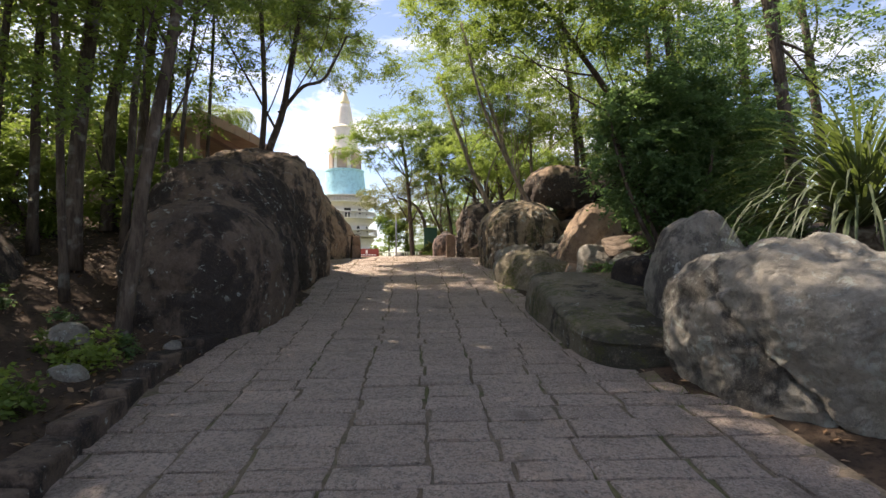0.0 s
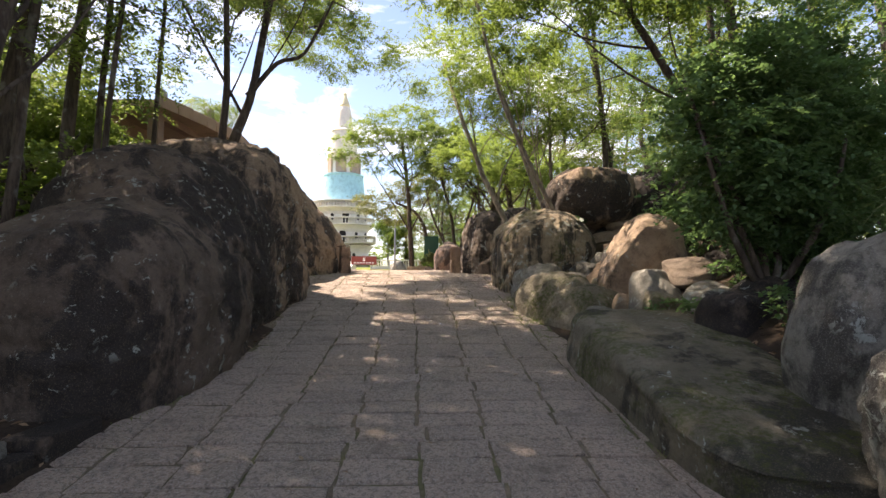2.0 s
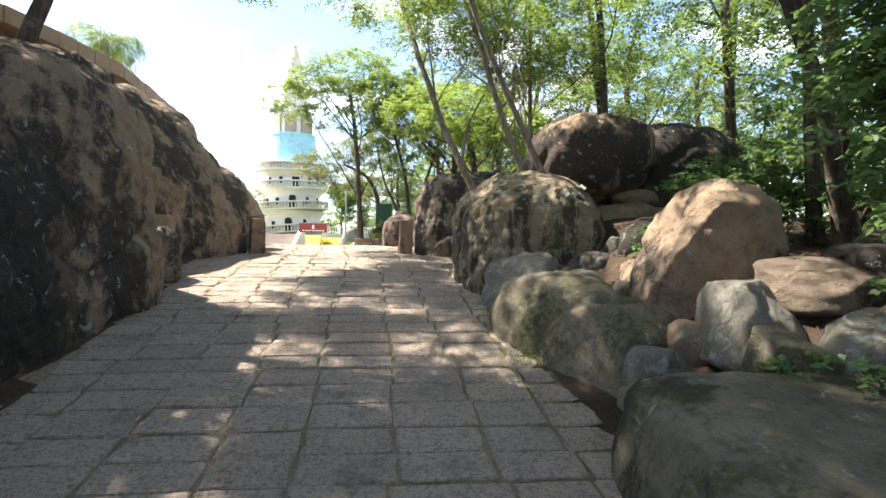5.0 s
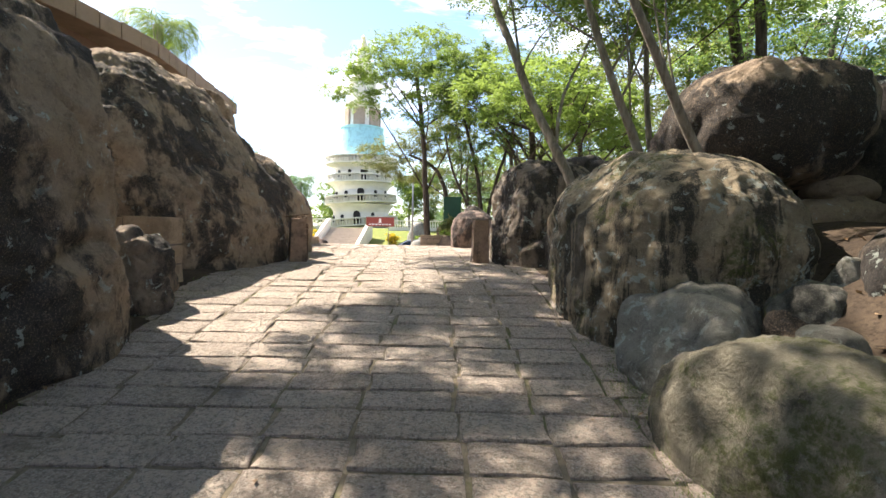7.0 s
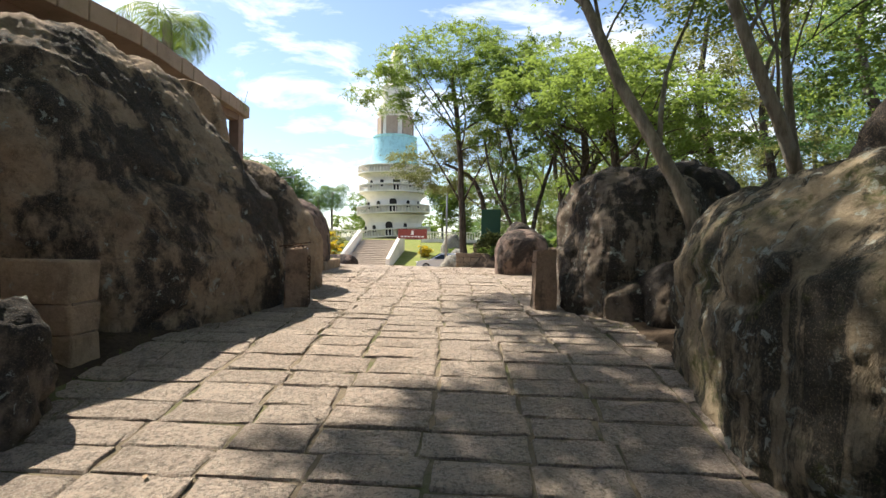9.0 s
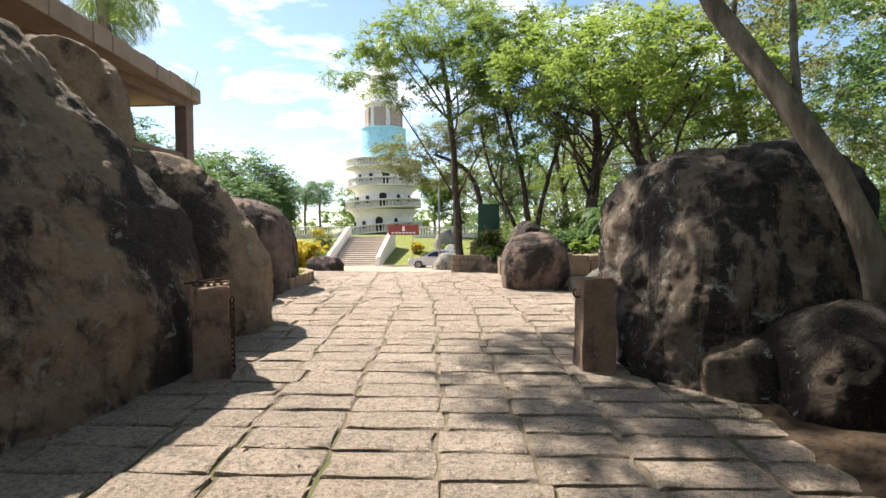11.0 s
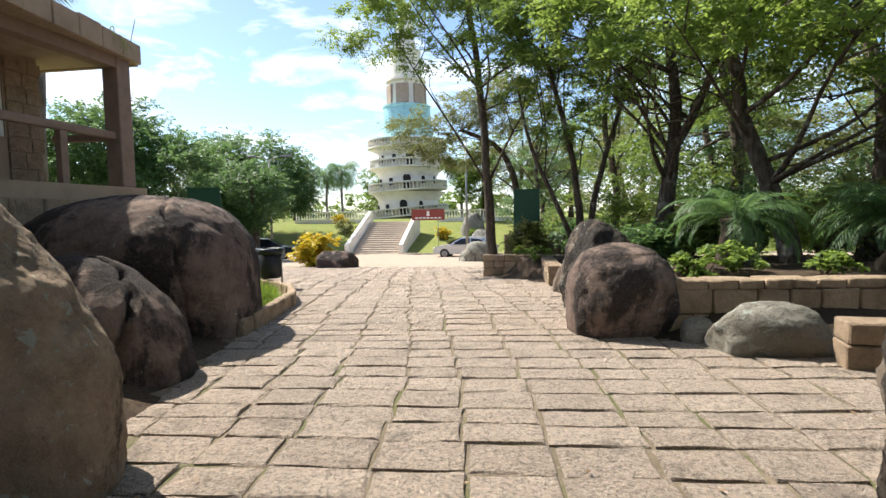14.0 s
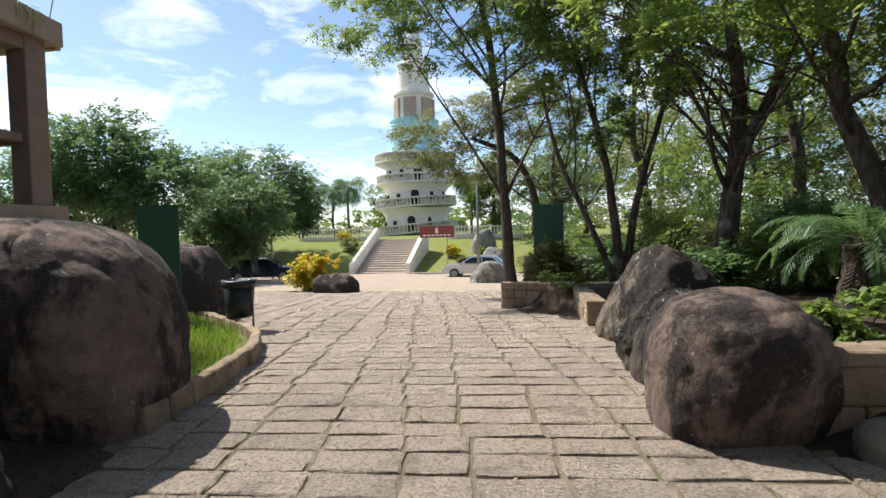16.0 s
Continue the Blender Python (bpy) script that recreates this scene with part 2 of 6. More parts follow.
STEEL = plain_material("grey_steel", (0.25, 0.25, 0.25), 0.5, 0.7, 0.3)
RUST = plain_material("rusty_iron", (0.12, 0.07, 0.045), 0.75, 0.5, 0.6, 20)
BLACK_PLASTIC = plain_material("black_bin_plastic", (0.018, 0.02, 0.022), 0.38, 0, 0.3, 9)
RUBBER = plain_material("tyre_rubber", (0.02, 0.02, 0.02), 0.85, 0, 0.2)
CAR_SILVER = plain_material("silver_car_paint", (0.55, 0.56, 0.58), 0.25, 0.6, 0.05)
CAR_DARK = plain_material("dark_blue_car_paint", (0.015, 0.022, 0.04), 0.2, 0.3, 0.05)
DARK_GLASS = plain_material("dark_window_glass", (0.012, 0.016, 0.02), 0.06, 0.0, 0.05)
DOOR_DARK = plain_material("dark_doorway", (0.03, 0.025, 0.022), 0.9, 0, 0.2)
STAIR_STONE = plain_material("concrete_step", (0.50, 0.42, 0.34), 0.9, 0, 0.3, 2)
LAMP_WHITE = plain_material("lamp_cover", (0.75, 0.75, 0.72), 0.4, 0, 0.1)


# ---- mesh helpers ----
def part(name, bm, material, parent=None, label="", smooth=False):
    """Links a bmesh as one mesh object, under parent where there is one."""
    me = bpy.data.meshes.new(name)
    bm.to_mesh(me)
    bm.free()
    if smooth:
        me.polygons.foreach_set("use_smooth", [True] * len(me.polygons))
    me.materials.append(material)
    ob = new(name, me)
    if parent is not None:
        ob.parent = parent
    if label:
        ob["label"] = label
    return ob


def raw(name, verts, faces, material, parent=None, smooth=False):
    me = bpy.data.meshes.new(name)
    me.from_pydata(verts, [], faces)
    if smooth:
        me.polygons.foreach_set("use_smooth", [True] * len(me.polygons))
    me.materials.append(material)
    ob = new(name, me)
    if parent is not None:
        ob.parent = parent
    return ob


def quads(name, corners, material, parent=None):
    """A mesh of loose four-cornered leaves; corners: array (n, 4, 3)."""
    n = len(corners)
    me = bpy.data.meshes.new(name)
    me.vertices.add(n * 4)
    me.vertices.foreach_set("co", np.ascontiguousarray(corners, dtype=np.float32).ravel())
    me.loops.add(n * 4)
    me.loops.foreach_set("vertex_index", np.arange(n * 4, dtype=np.int32))
    me.polygons.add(n)
    me.polygons.foreach_set("loop_start", np.arange(0, n * 4, 4, dtype=np.int32))
    me.update(calc_edges=True)
    me.materials.append(material)
    ob = new(name, me)
    if parent is not None:
        ob.parent = parent
    return ob


def thing(name, x, y, z, label, category, group="", kind="", rz=0.0):
    ob = new(name)
    ob.matrix_world = pose(x, y, z, 0, 0, rz)
    ob.empty_display_size = 0.2
    return tagged(ob, label, category, group, kind)


def box(bm, x0, x1, y0, y1, z0, z1, bevel=0.0, m=None):
    made = bmesh.ops.create_cube(bm, size=1)["verts"]
    for v in made:
        v.co = Vector((x0 + (v.co.x + 0.5) * (x1 - x0), y0 + (v.co.y + 0.5) * (y1 - y0), z0 + (v.co.z + 0.5) * (z1 - z0)))
        if m is not None:
            v.co = m @ v.co
    if bevel:
        edges = list({e for v in made for e in v.link_edges})
        bmesh.ops.bevel(bm, geom=edges, offset=bevel, segments=2, affect="EDGES", profile=0.5)
    return bm


def cube(x0, x1, y0, y1, z0, z1, bevel=0.0):
    return box(bmesh.new(), x0, x1, y0, y1, z0, z1, bevel)


def tube(points, radii, sides=8, cap=True):
    """Verts and faces of a tapered tube along points."""
    pts = [Vector(p) for p in points]
    verts, faces = [], []
    side = Vector((1, 0, 0))
    for i, p in enumerate(pts):
        d = (pts[min(i + 1, len(pts) - 1)] - pts[max(i - 1, 0)]).normalized()
        side = (side - d * side.dot(d))
        side = side.normalized() if side.length > 1e-4 else d.orthogonal().normalized()
        up = d.cross(side)
        for k in range(sides):
            a = 2 * math.pi * k / sides
            verts.append(p + (side * math.cos(a) + up * math.sin(a)) * radii[i])
    for i in range(len(pts) - 1):
        for k in range(sides):
            a, b = i * sides + k, i * sides + (k + 1) % sides
            faces.append((a, b, b + sides, a + sides))
    if cap:
        faces.append(tuple(range(sides))[::-1])
        faces.append(tuple(range((len(pts) - 1) * sides, len(pts) * sides)))
    return verts, faces


def lathe(bm, profile, sides=32, m=None):
    """Turned body from (radius, height) pairs."""
    rings = []
    for r, z in profile:
        ring = [bm.verts.new((r * math.cos(2 * math.pi * k / sides), r * math.sin(2 * math.pi * k / sides), z)) for k in range(sides)]
        if m is not None:
            for v in ring:
                v.co = m @ v.co
        rings.append(ring)
    for a, b in zip(rings, rings[1:]):
        for k in range(sides):
            bm.faces.new((a[k], a[(k + 1) % sides], b[(k + 1) % sides], b[k]))
    bm.faces.new(rings[0][::-1])
    bm.faces.new(rings[-1])
    return bm


# ---- the ground ----
PROFILE_Y = [-300, -30, 0, 4.9, 8.84, 12.1, 14.5, 19, 22.75, 27.6, 36, 44, 52, 56, 900]
PROFILE_Z = [-6, -3.3, 0, 0.52, 0.957, 1.47, 1.78, 1.96, 1.98, 1.80, 1.2, 0.7, 0.26, 0.1, 0.1]
EDGE_L_Y = [-40, 0, 6, 8.6, 12.5, 14, 16.4, 18.5, 21, 23, 25, 27, 30, 37]
EDGE_L_X = [-2.2, -2.2, -2.65, -2.35, -2.9, -3.3, -3.2, -3.5, -4.1, -4.35, -5.4, -8, -11, -14]
EDGE_R_Y = [-40, 0, 4, 6, 8.5, 9.7, 12, 13, 16.3, 17.4, 18.9, 19.3, 21.0, 21.4, 22.7, 27, 29.2, 30, 37]
EDGE_R_X = [2.4, 2.4, 2.3, 1.45, 1.55, 1.3, 1.25, 1.15, 1.0, 1.2, 2.2, 7, 7, 0.7, -0.2, -0.3, -1.85, -1.8, 2.0]


def path_z(y):
    return float(np.interp(y, PROFILE_Y, PROFILE_Z))


def smooth01(v):
    v = min(1.0, max(0.0, v))
    return v * v * (3 - 2 * v)


def paved(x, y):
    return y < 37 and np.interp(y, EDGE_L_Y, EDGE_L_X) < x < np.interp(y, EDGE_R_Y, EDGE_R_X)


def ground_z(x, y):
    z = path_z(y)
    left, right = np.interp(y, EDGE_L_Y, EDGE_L_X), np.interp(y, EDGE_R_Y, EDGE_R_X)
    bump = 0.10 * noise.noise(Vector((x * 0.35, y * 0.35, 3.1))) + 0.04 * noise.noise(Vector((x * 1.3, y * 1.3, 8.0)))
    if x < left and y < 37:
        d = left - x
        rise = np.interp(y, [0, 6, 12, 20, 24, 26, 37], [0.35, 0.6, 1.6, 1.5, 0.18, 0.12, 0.0])
        z += 0.10 * smooth01(d / 0.25) + rise * smooth01((d - 0.3) / 2.5) + bump * smooth01(d)
    elif x > right and y < 37:
        d = x - right
        rise = np.interp(y, [0, 6, 10, 18, 21, 21.6, 22.4, 29, 30.5, 37], [0.55, 0.6, 0.9, 0.9, 0.0, 0.0, 0.5, 0.45, 0.4, 0.3])
        z += 0.05 * smooth01(d / 0.3) + rise * smooth01((d - (0.5 if y > 22.5 else 0.25)) / (0.4 if y > 20 else 2.0)) + bump * smooth01(d)
    elif y < 37:
        z -= 0.017
    if y > 55:
        slope = smooth01((y - 55) / 14)
        z += 2.6 * slope + bump
    return z


def spread(lo, hi, step, reach, n):
    core = list(np.arange(lo, hi + 1e-6, step))
    out = [(reach - 0) * (k / n) ** 2.6 for k in range(1, n + 1)]
    return [lo - d for d in reversed(out)] + core + [hi + d for d in out]


def build_ground():
    xs, ys = spread(-13, 9, 0.2, 700, 24), spread(-4, 38, 0.2, 800, 30)
    verts = [(x, y, ground_z(x, y)) for y in ys for x in xs]
    nx = len(xs)
    faces, kinds = [], []
    for j in range(len(ys) - 1):
        for i in range(nx - 1):
            a = j * nx + i
            faces.append((a, a + 1, a + nx + 1, a + nx))
            x, y = (xs[i] + xs[i + 1]) / 2, (ys[j] + ys[j + 1]) / 2
            if paved(x, y):
                kinds.append(1)
            elif 37 <= y <= 55:
                kinds.append(2)
            elif y > 55 or (x < -4.3 and y > 22.5):
                kinds.append(3)
            else:
                kinds.append(0)
    ob = raw("ground", verts, faces, SOIL, smooth=True)
    for m in (BED, ROAD, LAWN):
        ob.data.materials.append(m)
    ob.data.polygons.foreach_set("material_index", kinds)
    return tagged(ob, "sloping earth ground with paved path, road and lawn", "ground", kind="structure")


ground = build_ground()


# ---- boulders ----
def boulder(label, x, y, rx, ry, top, rz=0.0, mat=ROCK_DARK, seed=1, base=None, power=2.5, rough=0.10, cuts=4, lean=(0, 0), detail=5, sink=0.35, waist=0.33, steep=0.8, slope=0.0, cracks=(), hard=0.8, cut_at=(0.70, 0.88), group="boulders along the path"):
    """A weathered block with its foot at (x, y), reaching up to the height top."""
    rng = random.Random(seed)
    foot = path_z(y) if base is None else base
    low = foot - sink
    rzz = (top - low) / 2
    mid = (top - foot) * waist
    up, down = top - foot - mid, mid + sink
    bm = bmesh.new()
    bmesh.ops.create_icosphere(bm, subdivisions=detail, radius=1)
    planes = []
    for _ in range(cuts):
        d = Vector((rng.uniform(-1, 1), rng.uniform(-1, 1), rng.uniform(-0.25, 0.8))).normalized()
        planes.append((d, rng.uniform(*cut_at)))
    off = Vector((rng.uniform(-50, 50), rng.uniform(-50, 50), rng.uniform(-50, 50)))
    size = (rx + ry + rzz) / 3
    for v in bm.verts:
        d = v.co.normalized()
        r = (abs(d.x) ** power + abs(d.y) ** power + abs(d.z) ** power) ** (-1 / power)
        p = d * r
        for nrm, k in planes:
            over = p.dot(nrm) - k
            if over > 0:
                p -= nrm * over * hard
        q = p * size
        h = noise.fractal(q * (0.55 / max(size, 0.3)) * 1.6 + off, 1.0, 2.1, 3) * 1.15
        h += 0.40 * noise.fractal(q * 2.4 + off * 0.5, 0.9, 2.1, 4) / max(size, 0.45)
        h += 0.10 * noise.fractal(q * 10 + off, 0.7, 2.0, 3) / max(size, 0.45)
        h -= 0.30 * max(0.0, 0.12 - abs(noise.noise(q * 1.1 + off * 1.7))) / max(size, 0.45) * 4
        p += d * h * rough
        for nrm, k, deep in cracks:
            away = abs(p.dot(Vector(nrm)) - k + 0.10 * noise.noise(q * 1.8 + off) + 0.04 * noise.noise(q * 7 + off))
            if away < 0.035 / size:
                p -= d * (deep / size) * (1 - away * size / 0.035)
        # the foot stays wide: below the widest line the sides go almost straight down
        if p.z < 0:
            k = 1 / max(0.35, math.sqrt(max(0.0, 1 - min(1.0, p.z * p.z)))) if power < 3.5 else 1.0
            k = 1 + (min(k, 1.6) - 1) * steep
            p.x *= k
            p.y *= k
        c = Vector((p.x * rx, p.y * ry, mid + (p.z * up if p.z > 0 else p.z * down)))
        if c.z > 0:
            c.z *= 1 + slope * c.y / (top - foot)
        c.x += lean[0] * c.z
        c.y += lean[1] * c.z
        v.co = c
    ob = part("boulder", bm, mat, smooth=True)
    ob.matrix_world = pose(x, y, foot, 0, 0, rz)
    return tagged(ob, label, "boulder", group)


def rock(label, x, y, lobes, mat=ROCK_DARK, seed=1, power=2.4, foot=1.8, rough=0.05, fine=0.05, soft=0.14, cuts=(), cracks=(), detail=6, group="boulders along the path"):
    """A boulder grown from overlapping rounded lobes (x, y, z, half width, half depth, half height, turn).
    cuts: (normal, metres from the middle, hardness), broken flat faces; cracks: (normal, metres, depth)."""
    org = Vector((x, y, path_z(y)))
    bm = bmesh.new()
    bmesh.ops.create_icosphere(bm, subdivisions=detail, radius=1)
    lob = np.array([(tuple(l) + (0.0,))[:7] for l in lobes])
    weight = lob[:, 3] * lob[:, 4] * lob[:, 5]
    mid = (lob[:, :3] * weight[:, None]).sum(0) / weight.sum()
    half = (lob[:, :3] + lob[:, 3:6]).max(0) - mid
    half = np.maximum(half, mid - (lob[:, :3] - lob[:, 3:6]).min(0))
    d = np.array([v.co for v in bm.verts]) * half
    d /= np.linalg.norm(d, axis=1, keepdims=True)

    def outside(q):
        total = np.zeros(len(q))
        for cx, cy, cz, rx, ry, rz, turn in lob:
            c, t = math.cos(radians(turn)), math.sin(radians(turn))
            u, v, w = q[:, 0] - cx, q[:, 1] - cy, q[:, 2] - cz
            w = np.where(w < 0, w / foot, w)
            f = (np.abs((u * c + v * t) / rx) ** power + np.abs((v * c - u * t) / ry) ** power + np.abs(w / rz) ** power) ** (1 / power)
            total += np.exp(-(f - 1) * min(rx, ry, rz) / soft)
        return total < 1
    lo, hi = np.zeros(len(d)), np.full(len(d), float(half.sum()) * 2)
    for _ in range(22):
        m = (lo + hi) / 2
        out = outside(mid + d * m[:, None])
        hi, lo = np.where(out, m, hi), np.where(out, lo, m)
    off = Vector((seed * 7.31 % 41, seed * 3.77 % 37, seed * 5.13 % 29))
    size = float(half.mean())
    centre = Vector(mid)
    planes = [(Vector(n).normalized(), k, hard) for n, k, hard in cuts]
    splits = [(Vector(n).normalized(), k, deep) for n, k, deep in cracks]
    for v, dv, r in zip(bm.verts, d, lo):
        dirn = Vector(dv)
        q = dirn * float(r)
        for n, k, hard in planes:
            over = q.dot(n) - k + 0.05 * noise.fractal(q * 1.7 + off, 1.0, 2.0, 3)
            if over > 0:
                q = q - n * over * hard
        h = rough * size * noise.fractal(q * (1.0 / max(size, 0.3)) + off, 1.0, 2.1, 3)
        h += fine * noise.fractal(q * 2.6 + off * 0.5, 0.9, 2.1, 4)
        h += fine * 0.30 * noise.fractal(q * 11 + off, 0.7, 2.0, 3)
        h -= fine * 1.2 * max(0.0, 0.10 - abs(noise.noise(q * 0.9 + off * 1.7))) * 8
        for n, k, deep in splits:
            away = abs(q.dot(n) - k + 0.10 * noise.noise(q * 1.8 + off) + 0.03 * noise.noise(q * 7 + off))
            if away < 0.04:
                h -= deep * (1 - away / 0.04)
        v.co = centre + q + dirn * h - org
    ob = part("boulder", bm, mat, smooth=True)
    ob.matrix_world = pose(org.x, org.y, org.z)
    return tagged(ob, label, "boulder", group)


rock("huge dark weathered boulder beside the paved path", -3.7, 8.8, [(-3.3, 7.6, 1.35, 0.98, 1.5, 1.15), (-3.8, 9.5, 1.85, 1.18, 1.9, 1.65)], ROCK_BROWN, 11, 2.5, 1.6, 0.05, 0.06, 0.2, detail=7, cracks=(((0.1, 0.9, 0.4), 0.9, 0.07),))
rock("tall boulder with tan broken face and black stains", -3.95, 11.6, [(-3.98, 11.35, 2.3, 1.38, 1.55, 1.86), (-3.5, 12.2, 1.8, 0.62, 0.75, 0.7)], ROCK_STAINED, 12, 2.9, 1.8, 0.05, 0.06, 0.12, (((0.72, 0.66, 0.1), 1.28, 0.9), ((0.3, -0.4, 0.9), 1.85, 0.6)), (((0.1, 0.95, -0.25), 0.85, 0.14),), 7)
rock("small dark rock at the foot of a boulder", -3.05, 12.85, [(-3.15, 12.8, 1.75, 0.33, 0.45, 0.4, 10), (-3.35, 12.9, 1.95, 0.28, 0.35, 0.4)], ROCK_DARK, 13, 2.6, 1.6, 0.08, 0.09, 0.08, (((0.7, -0.6, 0.2), 0.26, 0.8),), detail=5)
rock("big rounded boulder with dark stained face", -4.6, 15.7, [(-5.0, 15.5, 2.6, 1.5, 1.75, 2.2), (-4.12, 16.0, 2.15, 1.12, 1.55, 1.35)], ROCK_STAINED, 14, 2.5, 1.8, 0.05, 0.06, 0.22, (((0.8, -0.2, 0.6), 1.42, 0.6),), (((0.2, 0.9, 0.3), 0.2, 0.05),), 7)
rock("upright tan rock beside the terrace", -5.05, 17.5, [(-5.05, 17.5, 3.4, 0.68, 0.5, 1.5, 10)], ROCK_TAN, 151, 3.6, 1.8, 0.05, 0.05, 0.1, (((0.6, -0.75, 0.1), 0.5, 0.9),), detail=6)
rock("leaning tan boulder with black cap", -4.1, 18.0, [(-4.3, 17.9, 2.95, 0.78, 0.5, 0.88), (-3.8, 18.0, 2.3, 0.72, 0.56, 0.75), (-4.4, 18.0, 2.0, 0.9, 0.6, 1.0)], ROCK_TAN, 15, 2.3, 1.8, 0.03, 0.035, 0.16, (), (((0.8, -0.3, 0.5), 0.40, 0.07),), 7)
rock("smooth dark boulder split by a deep cleft", -4.7, 19.85, [(-4.95, 19.9, 2.2, 0.92, 0.5, 0.82, -8), (-4.35, 19.8, 2.0, 0.5, 0.46, 0.6)], ROCK_RED, 16, 2.2, 1.6, 0.02, 0.02, 0.14, (), (((-0.15, -0.88, 0.45), 0.34, 0.14),), 6)
rock("broad rounded boulder with crack on top", -5.3, 21.4, [(-5.34, 21.45, 2.48, 1.2, 0.98, 1.08), (-6.2, 21.6, 2.3, 1.15, 0.95, 0.92)], ROCK_RED, 27, 2.7, 1.5, 0.015, 0.02, 0.25, (((0.25, -0.88, -0.35), 0.86, 0.5),), (((0.75, 0.55, 0.1), 0.62, 0.05),), 7)
boulder("reddish boulder behind the planter", -8.6, 27.2, 1.5, 1.2, 3.4, 10, ROCK_RED, 18, power=2.2, waist=0.1, detail=5)
boulder("low reddish boulder behind the planter", -9.9, 28.4, 0.9, 0.8, 2.9, 10, ROCK_RED, 19, detail=4)
boulder("dark mossy rock among the trees", -6.4, 6.6, 1.1, 1.0, 2.2, 0, ROCK_DARK, 20, detail=5)

rock("cracked grey boulder with lichen patches", 2.9, 4.5, [(2.92, 4.75, 1.15, 0.82, 0.85, 0.72), (3.15, 4.0, 0.9, 0.95, 0.95, 0.68)], ROCK_GREY, 31, 2.3, 1.3, 0.06, 0.06, 0.14, (((-0.8, -0.45, -0.25), 0.80, 0.7), ((-0.3, 0.2, 0.9), 0.74, 0.6)), (((0.25, -0.75, 0.6), 0.12, 0.10),), 7)
boulder("rounded grey boulder under the shrubs", 2.95, 5.95, 0.55, 0.55, 2.12, 0, ROCK_GREY, 32)
boulder("long low stone like a bench beside the path", 2.15, 6.85, 0.8, 1.75, 1.18, 3, ROCK_MOSS, 33, power=5.5, rough=0.05, cuts=0, sink=0.6, detail=6, slope=0.22)
rock("low mossy wedge-shaped rock beside the path", 1.75, 10.1, [(1.85, 10.1, 1.2, 0.5, 1.15, 0.53, 20), (1.6, 10.6, 1.33, 0.42, 0.6, 0.5, 20)], ROCK_MOSS, 34, 2.6, 1.8, 0.05, 0.05, 0.1, (((-0.75, -0.45, 0.35), 0.44, 0.85), ((0.3, -0.75, 0.35), 0.80, 0.8)), detail=6)
rock("pale low rock on the path edge", 1.55, 11.7, [(1.5, 11.65, 1.55, 0.36, 0.5, 0.46, 10), (1.78, 11.85, 1.6, 0.35, 0.4, 0.42)], ROCK_GREY, 35, 2.6, 1.6, 0.06, 0.05, 0.08, (((-0.7, -0.3, 0.45), 0.34, 0.8),), detail=5)
rock("pale rounded rock beside the streaked boulder", 2.4, 11.8, [(2.45, 11.75, 1.65, 0.34, 0.3, 0.42, 20)], ROCK_GREY, 351, 2.3, 1.6, 0.08, 0.05, 0.08, (((-0.5, -0.7, 0.3), 0.26, 0.8),), detail=5)
rock("upright egg-shaped rock with tan broken face", 2.8, 10.0, [(2.95, 10.05, 2.1, 0.48, 0.5, 0.64), (2.66, 10.0, 1.82, 0.44, 0.48, 0.5)], ROCK_TAN, 36, 2.4, 1.4, 0.04, 0.035, 0.12, (((-0.25, -0.9, -0.1), 0.34, 0.9), ((-0.85, -0.1, 0.5), 0.42, 0.85)), detail=6)
rock("big boulder with vertical dark streaks", 2.0, 13.6, [(1.95, 13.75, 2.2, 0.95, 1.6, 0.97), (1.95, 12.9, 2.1, 0.9, 0.95, 0.85)], ROCK_STREAK, 37, 2.7, 2.2, 0.035, 0.05, 0.15, (((-0.6, -0.1, 0.75), 1.0, 0.6),), detail=7)
rock("large balanced boulder with overhanging face", 3.1, 13.7, [(3.1, 13.65, 3.55, 0.88, 0.8, 0.60), (2.65, 14.1, 2.7, 0.6, 0.6, 0.9)], ROCK_STAINED, 38, 2.7, 1.1, 0.05, 0.05, 0.1, (((0.35, -0.8, -0.5), 0.80, 0.85),), detail=6)
rock("large dark boulder behind the rocks", 4.8, 14.2, [(4.85, 14.2, 2.7, 1.0, 1.0, 1.42), (4.4, 14.4, 2.6, 0.9, 0.9, 1.4)], ROCK_BLACK_AND_SHADE, 39, 2.8, 1.6, 0.05, 0.05, 0.16, detail=6)
rock("flat reddish rock slab wedged between boulders", 3.6, 13.35, [(3.62, 13.35, 2.47, 0.68, 0.5, 0.31, 5)], ROCK_TAN, 40, 2.6, 1.0, 0.06, 0.05, 0.08, (((0.1, -0.75, -0.6), 0.38, 0.9),), detail=5)
rock("small rounded stone between slab and boulder", 3.7, 13.4, [(3.72, 13.42, 2.87, 0.36, 0.3, 0.15)], ROCK_TAN, 401, 2.2, 1.0, 0.06, 0.03, 0.06, detail=4, group="small rocks")
boulder("dark supporting rock under the boulder", 3.9, 14.3, 1.0, 0.75, 2.85, 0, ROCK_BLACK_AND_SHADE, 41, detail=4)
# black all over, below the slab
boulder("small rock coloured black under the slab", 3.35, 13.2, 0.5, 0.4, 2.3, 0, ROCK_BLACK_AND_SHADE, 411, cuts=6, detail=4)
rock("big split boulder behind the stone post", 1.5, 17.55, [(1.36, 17.5, 2.7, 0.88, 1.05, 0.93), (1.42, 17.2, 2.2, 0.82, 0.92, 0.8)], ROCK_SPLIT, 42, 3.2, 1.8, 0.03, 0.06, 0.14, (((-0.92, -0.3, 0.25), 0.90, 0.8),), (((0.85, 0.3, 0.35), 0.38, 0.12), ((-0.1, -0.3, 0.95), 0.2, 0.04)), 7)
